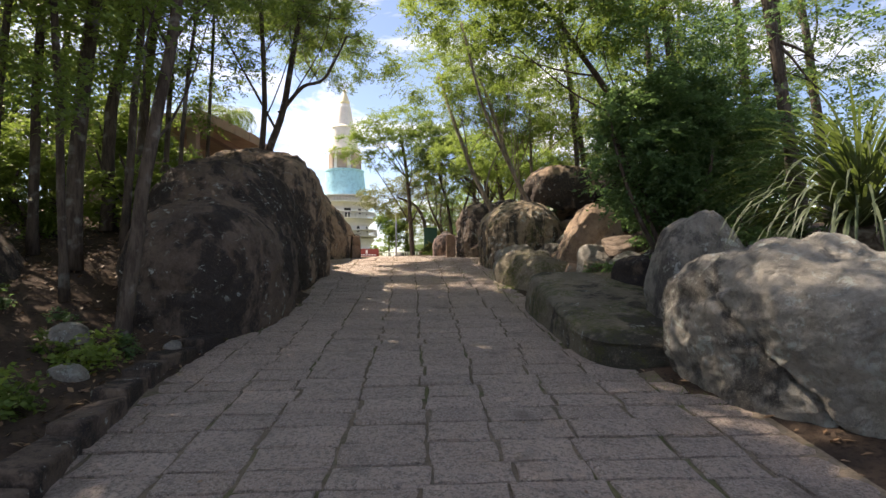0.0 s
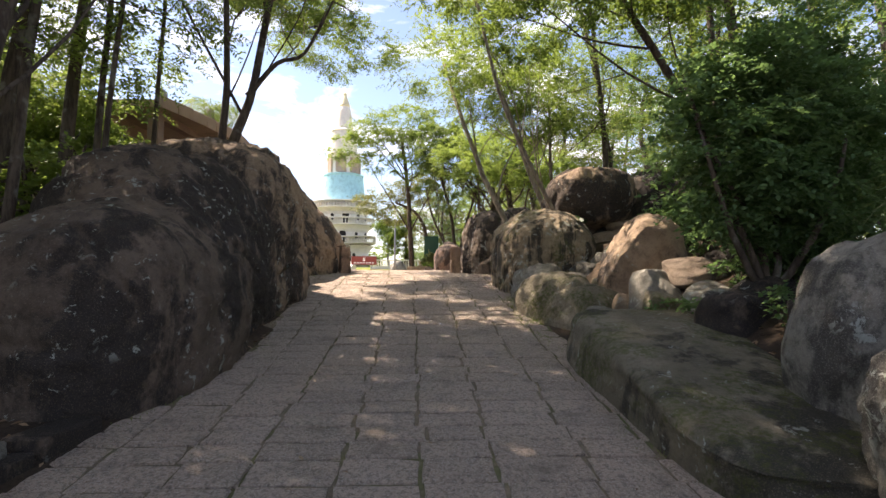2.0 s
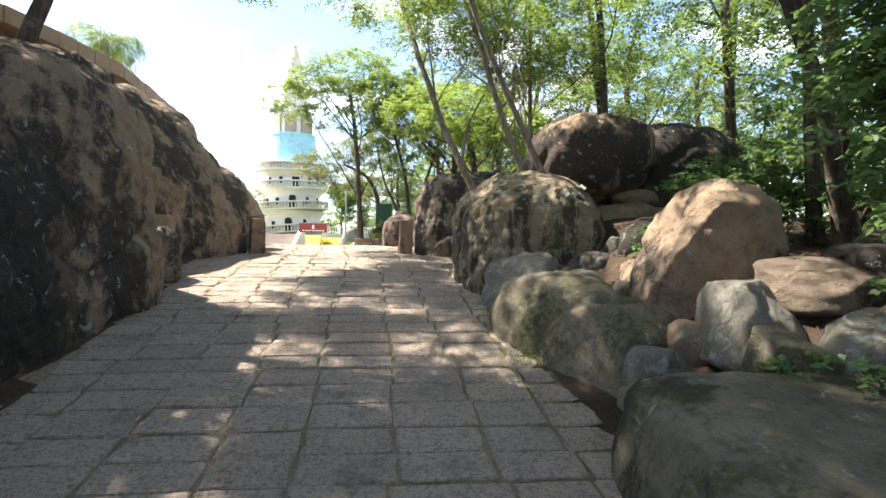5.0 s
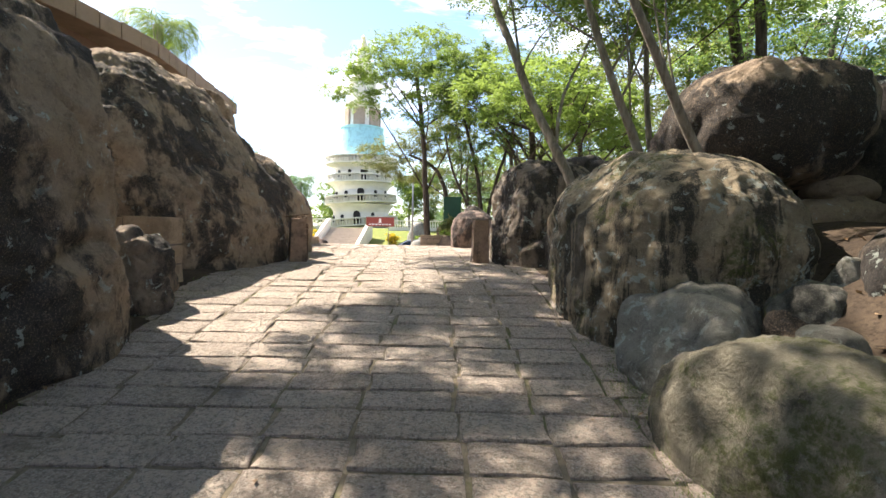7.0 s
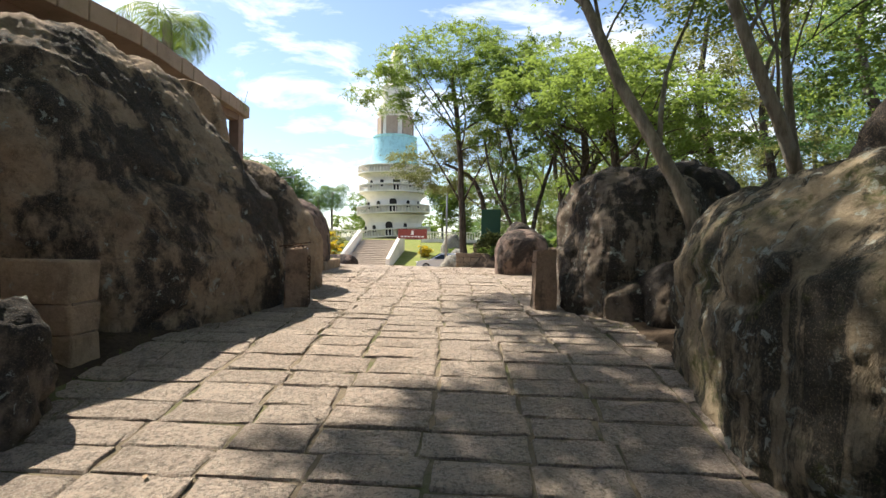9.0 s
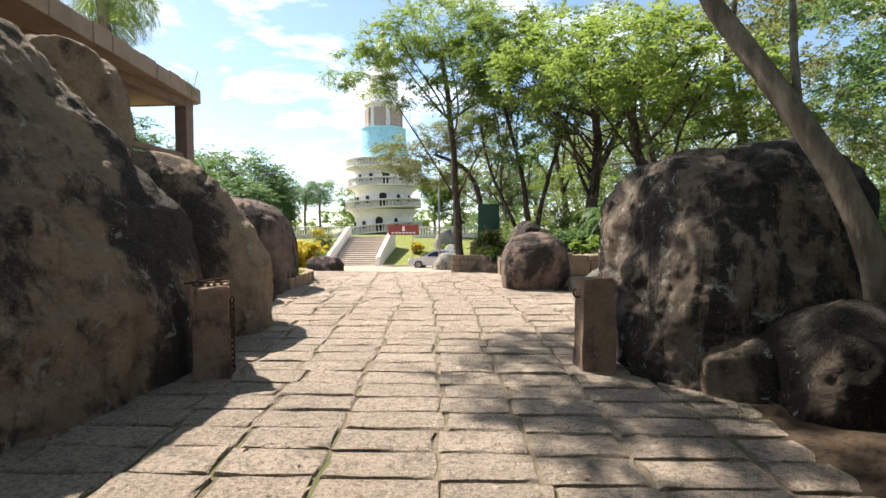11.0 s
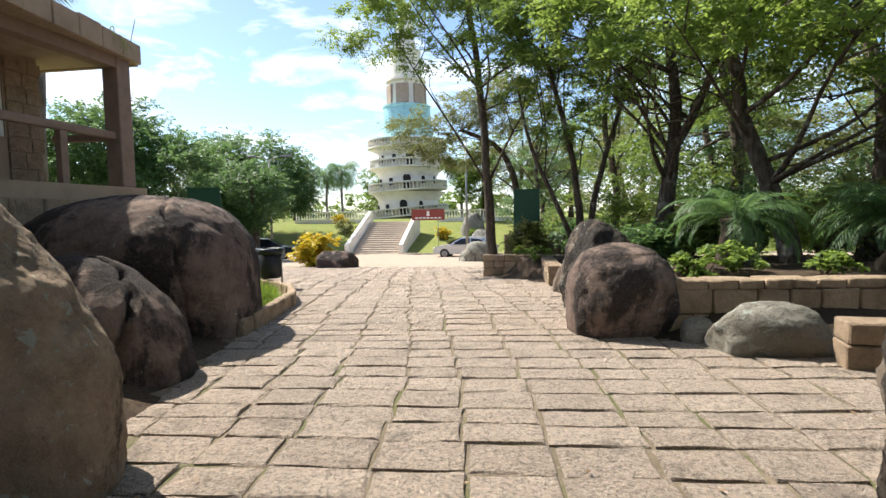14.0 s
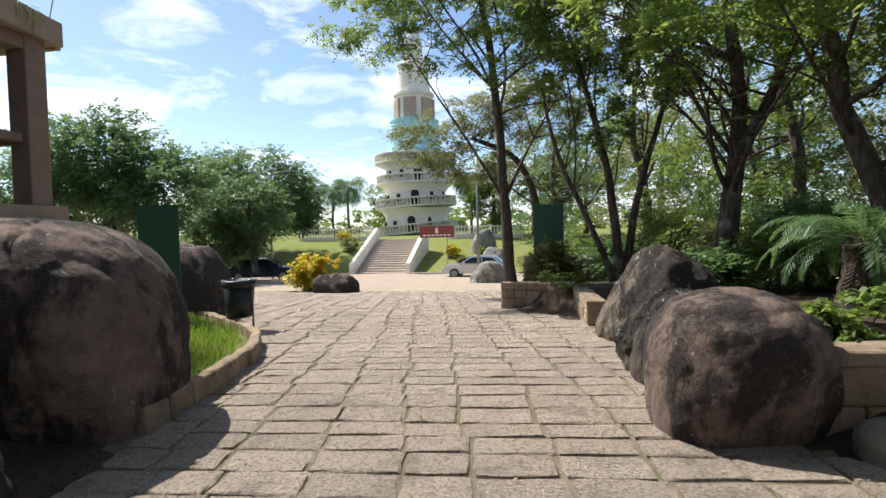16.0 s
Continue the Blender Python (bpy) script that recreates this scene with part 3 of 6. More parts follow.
rock("dark boulder with flat top", 2.35, 18.3, [(2.3, 18.3, 2.9, 0.78, 0.8, 0.98)], ROCK_BLACK_AND_SHADE, 43, 2.7, 1.8, 0.05, 0.05, 0.12, detail=6)
boulder("small rock beside the big boulder", 1.12, 16.3, 0.27, 0.28, 2.32, 0, ROCK_DARK, 44, detail=5)
rock("lichen-spotted rock beside the boulder", 1.55, 16.0, [(1.6, 15.95, 2.1, 0.42, 0.42, 0.42)], ROCK_BLACK_AND_SHADE, 45, 2.3, 1.6, 0.08, 0.06, 0.1, detail=5)
rock("rounded reddish boulder on the plaza edge", 0.22, 22.0, [(0.15, 22.05, 2.40, 0.55, 0.55, 0.53), (0.22, 22.1, 2.15, 0.46, 0.55, 0.5)], ROCK_RED, 46, 2.6, 1.5, 0.015, 0.025, 0.14, (((0.3, -0.85, -0.4), 0.44, 0.6),), detail=6)
rock("row of slanted dark rocks", 0.15, 24.0, [(0.05, 24.0, 2.45, 0.36, 0.7, 0.70, 6), (0.42, 24.2, 2.3, 0.35, 0.6, 0.6, 6), (0.0, 23.3, 2.1, 0.33, 0.5, 0.55)], ROCK_BLACK_AND_SHADE, 47, 2.6, 1.6, 0.06, 0.08, 0.1, (((-0.9, -0.1, 0.35), 0.40, 0.6),), detail=6)
boulder("slanted dark rock beside the wall", 0.05, 25.7, 0.42, 0.95, 2.85, -4, ROCK_DARK, 48, power=2.5, waist=0.1, cuts=5, hard=0.85, cut_at=(0.66, 0.88), rough=0.13, detail=6)
boulder("low domed grey rock", 1.4, 21.25, 0.6, 0.36, 2.42, 0, ROCK_GREY, 49, waist=0.1, detail=5)
boulder("small grey rock at the wall foot", 0.85, 21.5, 0.16, 0.15, 2.22, 0, ROCK_GREY, 50, detail=3)
# the shade of the recess is put into this rock's black colour
boulder("rock coloured dark for the shade in the hollow between boulders", 3.35, 11.7, 0.75, 0.6, 2.5, 10, ROCK_BLACK_AND_SHADE, 412, cuts=5, detail=5)
SMALL_ROCKS = (
    (2.0, 9.15, 0.24, 0.2, 1.47, ROCK_GREY), (2.38, 9.45, 0.24, 0.2, 1.6, ROCK_TAN), (2.72, 9.3, 0.42, 0.3, 1.98, ROCK_GREY), (2.62, 8.75, 0.42, 0.36, 1.66, ROCK_MOSS),
    (3.1, 8.6, 0.4, 0.36, 1.8, ROCK_GREY), (3.35, 9.35, 0.45, 0.4, 2.1, ROCK_DARK), (2.2, 8.5, 0.22, 0.2, 1.25, ROCK_TAN), (1.75, 9.1, 0.13, 0.12, 1.15, ROCK_GREY),
    (2.1, 11.05, 0.2, 0.2, 1.9, ROCK_GREY), (2.7, 11.0, 0.26, 0.22, 1.95, ROCK_TAN), (2.15, 11.5, 0.17, 0.16, 1.92, ROCK_TAN), (2.78, 11.9, 0.24, 0.22, 2.05, ROCK_GREY), (2.4, 10.7, 0.22, 0.18, 1.8, ROCK_MOSS), (3.25, 11.2, 0.3, 0.26, 2.1, ROCK_GREY),
    # the black ones carry the shade behind the bench in their colour
    (3.4, 8.0, 0.5, 0.42, 1.85, ROCK_BLACK_AND_SHADE), (2.9, 7.75, 0.4, 0.36, 1.7, ROCK_BLACK_AND_SHADE), (3.35, 6.9, 0.42, 0.36, 1.75, ROCK_BLACK_AND_SHADE), (3.95, 7.3, 0.6, 0.5, 2.1, ROCK_BLACK_AND_SHADE), (3.9, 11.6, 0.45, 0.4, 2.35, ROCK_DARK), (3.9, 9.4, 0.5, 0.45, 2.2, ROCK_BLACK_AND_SHADE))
for k, (sx, sy, sr, sd, top, smat) in enumerate(SMALL_ROCKS):
    g = ground_z(sx, sy)
    boulder("small broken rock among the boulders", sx, sy, sr, sd, max(top, g + 0.12), 37 * k % 90, smat, 900 + k, base=min(g, top - 0.2), sink=0.25, detail=5 if sr > 0.3 else 4, cuts=7, power=3.0, hard=0.97, cut_at=(0.62, 0.86), rough=0.07, group="small rocks")


# ---- paving stones ----
LINE_Y, LINE_X = [-8, 0, 8, 14, 20, 37], [0.1, 0.0, -0.36, -0.76, -1.43, -4.8]


def line_x(y):
    return float(np.interp(y, LINE_Y, LINE_X))


def stone_shape(rng):
    """Verts and faces of one hewn paving stone of unit size, its top at z = 0."""
    def ring(s, z, j, jz):
        return [(sx / 2 * s + rng.uniform(-j, j), sy / 2 * s + rng.uniform(-j, j), z + rng.uniform(-jz, jz)) for sx, sy in ((-1, -1), (-0.3, -1), (0.35, -1), (1, -1), (1, 0), (1, 1), (0.3, 1), (-0.35, 1), (-1, 1), (-1, 0))]
    low, edge, top = ring(1.0, -0.09, 0.0, 0), ring(0.99, -0.011, 0.026, 0.005), ring(0.95, 0.0, 0.032, 0.005)
    verts = low + edge + top + [(rng.uniform(-0.2, 0.2), rng.uniform(-0.2, 0.2), 0.006)]
    faces = [(a + k, a + (k + 1) % 10, a + 10 + (k + 1) % 10, a + 10 + k) for a in (0, 10) for k in range(10)]
    faces += [(20 + k, 20 + (k + 1) % 10, 30) for k in range(10)]
    return verts, faces


def build_pavement():
    rng = random.Random(77)
    pavement = thing("pavement", 0, 0, 0, "worn granite setts laid in rows with sandy joints", "pavement", kind="structure")
    shapes = []
    for k in range(22):
        v, f = stone_shape(rng)
        me = bpy.data.meshes.new("paving_stone")
        me.from_pydata(v, [], f)
        me.materials.append(PAVING)
        shapes.append((me, v, f))
    rest_v, rest_f, singles = [], [], 0
    y = -7.0
    while y < 37:
        lay = math.atan2(line_x(y - 3) - line_x(y + 3), 6.0) * 0.6
        d = 0.297 * rng.uniform(0.82, 1.16)
        lines = [line_x(y) + k * 0.53 + 0.04 * math.sin(y * 0.5 + k * 2.1) + rng.gauss(0, 0.022) for k in range(-26, 25)]
        for xa, xb in zip(lines, lines[1:]):
            w = xb - xa
            xc = (xa + xb) / 2
            yc = y + d / 2 + (xc - line_x(y)) * math.tan(lay) + 0.045 * math.sin(xc * 0.9 + y * 0.23) + rng.uniform(-0.01, 0.01)
            if not (paved(xc - 0.12, yc) or paved(xc + 0.12, yc)):
                continue
            slope = math.atan2(path_z(yc + 0.2) - path_z(yc - 0.2), 0.4)
            turn = lay + radians(rng.uniform(-1.2, 1.2))
            m = Matrix.LocRotScale((xc, yc, path_z(yc) + rng.uniform(-0.004, 0.003)),
                                   Euler((slope + radians(rng.uniform(-0.45, 0.45)), radians(rng.uniform(-0.5, 0.5)), turn)),
                                   (w - 0.012 - rng.uniform(0, 0.022), d - 0.012 - rng.uniform(0, 0.014), 1.0))
            me, v, f = rng.choice(shapes)
            if 14.6 < yc < 21.2 and -3.4 < xc < 1.6 and singles < 300:
                ob = new("paving_stone", me)
                ob.parent = pavement
                ob.matrix_basis = m
                singles += 1
            else:
                base = len(rest_v)
                rest_v += [m @ Vector(p) for p in v]
                rest_f += [tuple(i + base for i in q) for q in f]
        y += d
    rest = raw("paving_stones", rest_v, rest_f, PAVING, pavement)
    tagged(rest, "rows of granite paving stones", kind="stuff")


# ---- plants ----
def leaf_quads(rng, centres, directions, leaflets, length, width, twig, droop=0.25):
    """Leaflets in two rows along drooping twigs: array (n, 4, 3)."""
    n = len(centres)
    d = directions / np.linalg.norm(directions, axis=1, keepdims=True)
    up = np.array([0.0, 0.0, 1.0])
    side = np.cross(d, up + rng.normal(0, 0.25, (n, 3)))
    side /= np.linalg.norm(side, axis=1, keepdims=True) + 1e-6
    out = []
    for k in range(leaflets):
        s = (k // 2 + 0.5) / ((leaflets + 1) // 2)
        sign = 1 if k % 2 else -1
        at = centres + d * (s * twig) + np.outer(np.full(n, -droop * twig * s * s), up)
        away = side * sign + d * 0.55 + rng.normal(0, 0.28, (n, 3))
        away /= np.linalg.norm(away, axis=1, keepdims=True)
        size = length * rng.uniform(0.7, 1.25, (n, 1))
        across = np.cross(away, up + rng.normal(0, 0.5, (n, 3)))
        across /= np.linalg.norm(across, axis=1, keepdims=True) + 1e-6
        tip = at + away * size - up * size * 0.15
        mid = at + away * size * 0.45
        half = across * width * rng.uniform(0.7, 1.2, (n, 1))
        out.append(np.stack([at, mid + half, tip, mid - half], axis=1))
    return np.concatenate(out)


def crown_leaves(seed, blobs, twigs, leaflets, length, width, twig, clump=14, shell=0.55, spread_=0.27):
    """Leaves for a crown made of blobs (x, y, z, rx, ry, rz), gathered in uneven clumps."""
    rng = np.random.default_rng(seed)
    vol = np.array([b[3] * b[4] * b[5] for b in blobs]) ** 0.75
    vol = vol / vol.sum()
    cs, ds = [], []
    for b, share in zip(blobs, vol):
        n = max(1, int(twigs * share / clump))
        dirs = rng.normal(0, 1, (n, 3))
        dirs /= np.linalg.norm(dirs, axis=1, keepdims=True)
        rad = rng.uniform(shell ** 3, 1.08, (n, 1)) ** (1 / 3)
        rad *= 1 + 0.16 * np.sin(dirs[:, :1] * 5 + seed) * np.cos(dirs[:, 1:2] * 4 - seed)
        clumps = np.array(b[:3]) + dirs * rad * np.array(b[3:])
        c = np.repeat(clumps, clump, axis=0)
        o = np.repeat(dirs, clump, axis=0)
        sp = spread_ * min(b[3:]) 
        c = c + rng.normal(0, 1, c.shape) * np.array([sp, sp, sp * 0.5]) * 0.6
        cs.append(c)
        ds.append(o * 0.6 + rng.normal(0, 0.8, c.shape) * np.array([1, 1, 0.5]))
    return leaf_quads(rng, np.concatenate(cs), np.concatenate(ds), leaflets, length, width, twig)


def bent(a, b, rng, n=6, sway=0.06):
    a, b = Vector(a), Vector(b)
    span = (b - a).length
    off = [Vector((rng.uniform(-1, 1), rng.uniform(-1, 1), rng.uniform(-0.5, 0.5))) * span * sway for _ in range(3)]
    pts = []
    for k in range(n + 1):
        s = k / n
        pts.append(a.lerp(b, s) + off[0] * math.sin(math.pi * s) + off[1] * math.sin(2 * math.pi * s) * 0.5)
    return pts


def tree(label, base, stems, blobs, leaf, bark=BARK, seed=1, twigs=2500, leaflets=10, length=0.07, width=0.02, twig=0.28, limbs=7, group="trees", clump=14, category="tree", limb_r=0.3, shell=0.55):
    """stems: list of (points, radius at foot, radius at end) in metres of the world; blobs: the crown."""
    rng = random.Random(seed)
    bx, by = base
    bz = ground_z(bx, by) - 0.05
    org = Vector((bx, by, bz))
    t = thing("tree" if category == "tree" else category, bx, by, bz, label, category, group)
    for pts, r0, r1 in stems:
        line = [Vector(p) - org for p in pts]
        fine = []
        for i in range(len(line) - 1):
            for k in range(4):
                s = k / 4
                p0, p1, p2, p3 = line[max(i - 1, 0)], line[i], line[i + 1], line[min(i + 2, len(line) - 1)]
                fine.append(0.5 * ((2 * p1) + (p2 - p0) * s + (2 * p0 - 5 * p1 + 4 * p2 - p3) * s * s + (3 * p1 - p0 - 3 * p2 + p3) * s ** 3))
        fine.append(line[-1])
        fine = [p + 0.35 * r0 * Vector((noise.noise(p * 1.3 + Vector((seed, 0, 0))), noise.noise(p * 1.3 + Vector((0, seed, 9))), 0)) for p in fine]
        n = len(fine)
        rad = [(r0 + (r1 - r0) * (i / (n - 1))) * (1.35 if i == 0 else 1.0) for i in range(n)]
        v, f = tube(fine, rad, 9)
        raw("trunk", v, f, bark, t, True)
        for k in range(limbs):
            i = int(n * rng.uniform(0.45, 0.98))
            i = min(i, n - 1)
            b = rng.choice(blobs)
            goal = Vector((b[0] + rng.uniform(-0.7, 0.7) * b[3], b[1] + rng.uniform(-0.7, 0.7) * b[4], b[2] + rng.uniform(-0.6, 0.5) * b[5])) - org
            if goal.z < fine[i].z - 0.2:
                i = max(int(n * 0.4), 0)
            lp = bent(fine[i], goal, rng, 7, 0.09)
            r = max(0.012, rad[i] * limb_r * rng.uniform(0.8, 1.4))
            lv, lf = tube(lp, [r * (1 - 0.8 * q / 7) for q in range(8)], 6)
            for _ in range(3):
                q = rng.randint(2, 6)
                tp = bent(lp[q], lp[q] + Vector((rng.uniform(-1, 1), rng.uniform(-1, 1), rng.uniform(-0.2, 0.8))) * (goal - fine[i]).length * 0.35, rng, 4, 0.1)
                tv, tf = tube(tp, [r * 0.45 * (1 - 0.75 * z / 4) for z in range(5)], 5)
                o = len(lv)
                lv += tv
                lf += [tuple(a + o for a in face) for face in tf]
            raw("limb", lv, lf, bark, t, True)
    corners = crown_leaves(seed, blobs, twigs, leaflets, length, width, twig, clump, shell) - np.array(org)
    tagged(quads("crown", corners, leaf, t), kind="stuff")
    return t


def bush(label, x, y, rx, ry, h, leaf, seed, twigs=700, leaflets=8, length=0.07, width=0.025, twig=0.2, z0=None, category="shrub", group="shrubs"):
    foot = ground_z(x, y) if z0 is None else z0
    rng = random.Random(seed)
    t = thing("shrub" if category == "shrub" else category, x, y, foot, label, category, group)
    for k in range(5):
        a = rng.uniform(0, 6.28)
        tip = Vector((math.cos(a) * rx * 0.6, math.sin(a) * ry * 0.6, h * rng.uniform(0.5, 0.85)))
        v, f = tube(bent((0, 0, -0.05), tip, rng, 5, 0.08), [0.03 * (1 - 0.13 * q) * min(1.6, h) for q in range(6)], 5)
        raw("stem", v, f, BARK, t, True)
    blobs = [(rng.uniform(-0.35, 0.35) * rx, rng.uniform(-0.35, 0.35) * ry, h * rng.uniform(0.35, 0.68), rx * rng.uniform(0.55, 0.75), ry * rng.uniform(0.55, 0.75), h * rng.uniform(0.3, 0.4)) for _ in range(4)]
    tagged(quads("foliage", crown_leaves(seed, blobs, twigs, leaflets, length, width, twig, 8, 0.4), leaf, t), kind="stuff")
    return t


def blade(points, widths, across):
    """A strip of quads along points."""
    out = []
    for (p, q), (a, b) in zip(zip(points, points[1:]), zip(widths, widths[1:])):
        out.append([p - across * a, p + across * a, q + across * b, q - across * b])
    return out


def rosette(label, x, y, z0, count, length, width, leaf, seed, rise=(0.5, 1.4), droop=0.9, category="plant", name="plant", trunk=None, pinnate=0):
    """Arching strap leaves or feathered fronds round one point."""
    rng = random.Random(seed)
    t = thing(name, x, y, z0, label, category)
    top = 0.0
    if trunk:
        top, r, bark = trunk
        n = 9
        v, f = tube([(0.05 * math.sin(k * 0.7 + seed), 0.05 * math.cos(k * 0.9), top * k / n - 0.05 * (k == 0)) for k in range(n + 1)], [r * (1.25 - 0.25 * min(1, k / 2) + 0.06 * (k % 2)) for k in range(n + 1)], 12)
        raw("trunk", v, f, bark, t, True)
    out = []
    for k in range(count):
        a = rng.uniform(0, 6.283)
        lift = rng.uniform(*rise)
        ln = length * rng.uniform(0.75, 1.1)
        out_dir = Vector((math.cos(a), math.sin(a), 0))
        across = Vector((-math.sin(a), math.cos(a), 0))
        pts = []
        p = Vector((0, 0, top)) + out_dir * 0.04
        ang = lift
        for s in range(9):
            pts.append(p.copy())
            p = p + (out_dir * math.cos(ang) + Vector((0, 0, math.sin(ang)))) * ln / 8
            ang -= droop * rng.uniform(0.8, 1.2) / 8 * (1 + s * 0.25)
        if not pinnate:
            w = [width * v for v in (0.5, 0.9, 1, 1, 0.9, 0.75, 0.55, 0.35, 0.08)]
            out += blade(pts, w, across)
        else:
            out += blade(pts, [0.012] * 9, across)
            for i in range(pinnate):
                s = 0.12 + 0.86 * i / (pinnate - 1)
                j = min(7, int(s * 8))
                at = pts[j].lerp(pts[j + 1], s * 8 - j)
                along = (pts[j + 1] - pts[j]).normalized()
                reach = width * (0.35 + math.sin(math.pi * min(1, s * 0.95 + 0.05)))
                for sign in (-1, 1):
                    d = (across * sign * 0.85 + along * 0.6 - Vector((0, 0, 0.35 + rng.uniform(0, 0.2)))).normalized()
                    thick = along * max(0.012, length * 0.009)
                    out.append([at - thick, at + d * reach * 0.5 - thick, at + d * reach, at + d * reach * 0.5 + thick])
    tagged(quads("fronds" if pinnate else "leaves", np.array([[tuple(c) for c in q] for q in out]), leaf, t), kind="stuff")
    return t


# slender trees on the bank above the huge boulder
tree("slender grey tree with upright trunk beside the boulder", (-3.4, 5.55), [([(-3.4, 5.55, 0.7), (-3.3, 5.7, 2.4), (-3.1, 6.0, 4.6), (-3.2, 6.8, 8.0)], 0.085, 0.045)],
     [(-3.8, 7.2, 6.4, 1.9, 1.8, 1.3), (-3.3, 7.6, 8.2, 2.2, 2.2, 1.4)], LEAF_BRIGHT, BARK, 101, 1700, limbs=8)
# most crown blobs are added overhead, out of view, to shade the path
tree("twin dark-trunked tree leaning over the path", (-4.0, 11.6), [([(-4.0, 11.6, 3.2), (-3.86, 11.5, 4.1), (-3.5, 11.5, 5.3), (-3.1, 11.4, 7.4)], 0.11, 0.05), ([(-4.0, 11.2, 3.2), (-3.82, 11.0, 4.1), (-3.78, 11.0, 5.4), (-3.9, 11.0, 7.5)], 0.08, 0.04),
     ([(-3.62, 11.5, 5.0), (-3.1, 11.5, 5.6), (-2.6, 11.5, 5.8), (-2.1, 11.4, 6.7)], 0.05, 0.02)],
     [(-3.4, 11.2, 8.8, 2.0, 1.8, 1.0), (-2.5, 11.0, 7.4, 1.1, 0.9, 0.45), (-4.6, 13.6, 9.4, 1.9, 1.9, 0.9), (-4.4, 16.6, 10.2, 2.0, 1.8, 0.8), (-4.6, 20.0, 9.8, 1.6, 1.5, 0.6), (-3.3, 18.4, 9.0, 2.0, 1.8, 0.7), (-3.9, 17.0, 9.8, 1.3, 1.4, 0.6), (-5.6, 15.4, 9.6, 1.7, 1.5, 0.6), (-6.2, 13.0, 9.4, 1.8, 1.7, 0.6), (-5.2, 11.4, 9.2, 1.6, 1.5, 0.6), (-4.7, 16.0, 9.2, 1.6, 1.3, 0.5), (-3.9, 15.2, 8.8, 1.3, 1.2, 0.45)], LEAF_MID, BARK, 102, 9800, limbs=5)
# crowns added above the view so that their shade falls on the path
for k, (tx, ty, gx, gy, gz, gr) in enumerate(((-5.0, 7.0, -3.4, 7.6, 8.6, 2.6), (-5.2, 3.4, -4.5, 5.4, 8.0, 2.2), (-6.2, 10.6, -4.2, 10.4, 9.2, 2.5), (-5.8, 9.0, -2.4, 9.6, 9.4, 1.3), (-6.4, 5.6, -5.4, 6.4, 9.0, 2.6))):
    g = ground_z(tx, ty)
    tree("tall woodland tree with crown added to shade the path", (tx, ty), [([(tx, ty, g), (tx + 0.1, ty + 0.1, g + 3), (tx * 0.6 + gx * 0.4, ty * 0.6 + gy * 0.4, g + 6), (gx, gy, gz)], 0.11, 0.05)],
         [(gx, gy, gz, gr * 0.8, gr * 0.8, 0.6), (gx - 1.6, gy + 1.2, gz + 0.5, gr * 0.6, gr * 0.6, 0.5), (gx + 1.2, gy - 0.8, gz + 0.7, gr * 0.55, gr * 0.55, 0.45)][:2 if k == 0 else 3], LEAF_MID, BARK, 170 + k, 1500, limbs=7, group="woodland trees beside the path")
rng = random.Random(31)
for k, (tx, ty, th, tr) in enumerate(((-4.5, 6.2, 8.0, 0.07), (-4.9, 8.0, 9.0, 0.09), (-5.3, 5.0, 8.0, 0.08), (-6.0, 7.6, 9.5, 0.10), (-6.6, 4.2, 8.5, 0.09), (-7.2, 9.6, 9.0, 0.10), (-5.6, 10.4, 8.6, 0.08), (-8.6, 6.5, 10.0, 0.12), (-4.3, 2.6, 8.5, 0.09), (-9.5, 11.0, 9.5, 0.12), (-7.0, 1.0, 8.5, 0.1), (-4.8, 9.4, 7.4, 0.06), (-10.5, 14.5, 7.0, 0.12), (-4.4, 4.6, 7.6, 0.06), (-5.5, 6.3, 8.2, 0.07), (-6.3, 8.7, 8.6, 0.07), (-7.4, 6.0, 8.4, 0.08), (-6.1, 3.2, 8.0, 0.07), (-8.3, 8.2, 8.8, 0.08), (-5.0, 10.9, 8.2, 0.06))):
    g = ground_z(tx, ty)
    lx, ly = rng.uniform(-0.3, 0.9), rng.uniform(-0.5, 0.8)
    blobs = [(tx + lx * rng.uniform(0.3, 1.2) + rng.uniform(-0.6, 0.6), ty + ly + rng.uniform(-0.8, 0.8), g + th * h, 1.5, 1.5, 1.15) for h in (0.42, 0.58, 0.74, 0.92)]
    tree("thin-trunked woodland tree with light green leaves", (tx, ty), [([(tx, ty, g), (tx + lx * 0.2, ty + ly * 0.3, g + th * 0.35), (tx + lx * 0.7, ty + ly * 0.5, g + th * 0.7), (tx + lx, ty + ly, g + th)], tr * 0.72, tr * 0.3)],
         blobs, (LEAF_BRIGHT, LEAF_MID, LEAF_MID)[k % 3], BARK, 110 + k, 1100, limbs=6, group="woodland trees beside the path")
for k, (bx, by, br, bh) in enumerate(((-4.8, 5.2, 0.5, 0.5), (-5.6, 9.2, 1.0, 1.6), (-7.5, 7.0, 1.4, 2.2), (-6.2, 11.8, 1.2, 1.6), (-9.5, 8.5, 1.8, 2.8), (-3.35, 5.0, 0.35, 0.32), (-3.2, 3.7, 0.3, 0.28), (-8.5, 3.5, 1.6, 2.4), (-12, 10, 2.2, 3.4), (-12, 5, 2.2, 3.4))):
    bush("low green undergrowth on the leafy bank", bx, by, br, br, bh, (LEAF_MID, LEAF_BRIGHT)[k % 2], 150 + k, 500 if br > 0.6 else 120, 8, 0.08 if br > 0.6 else 0.05, 0.028, 0.2)

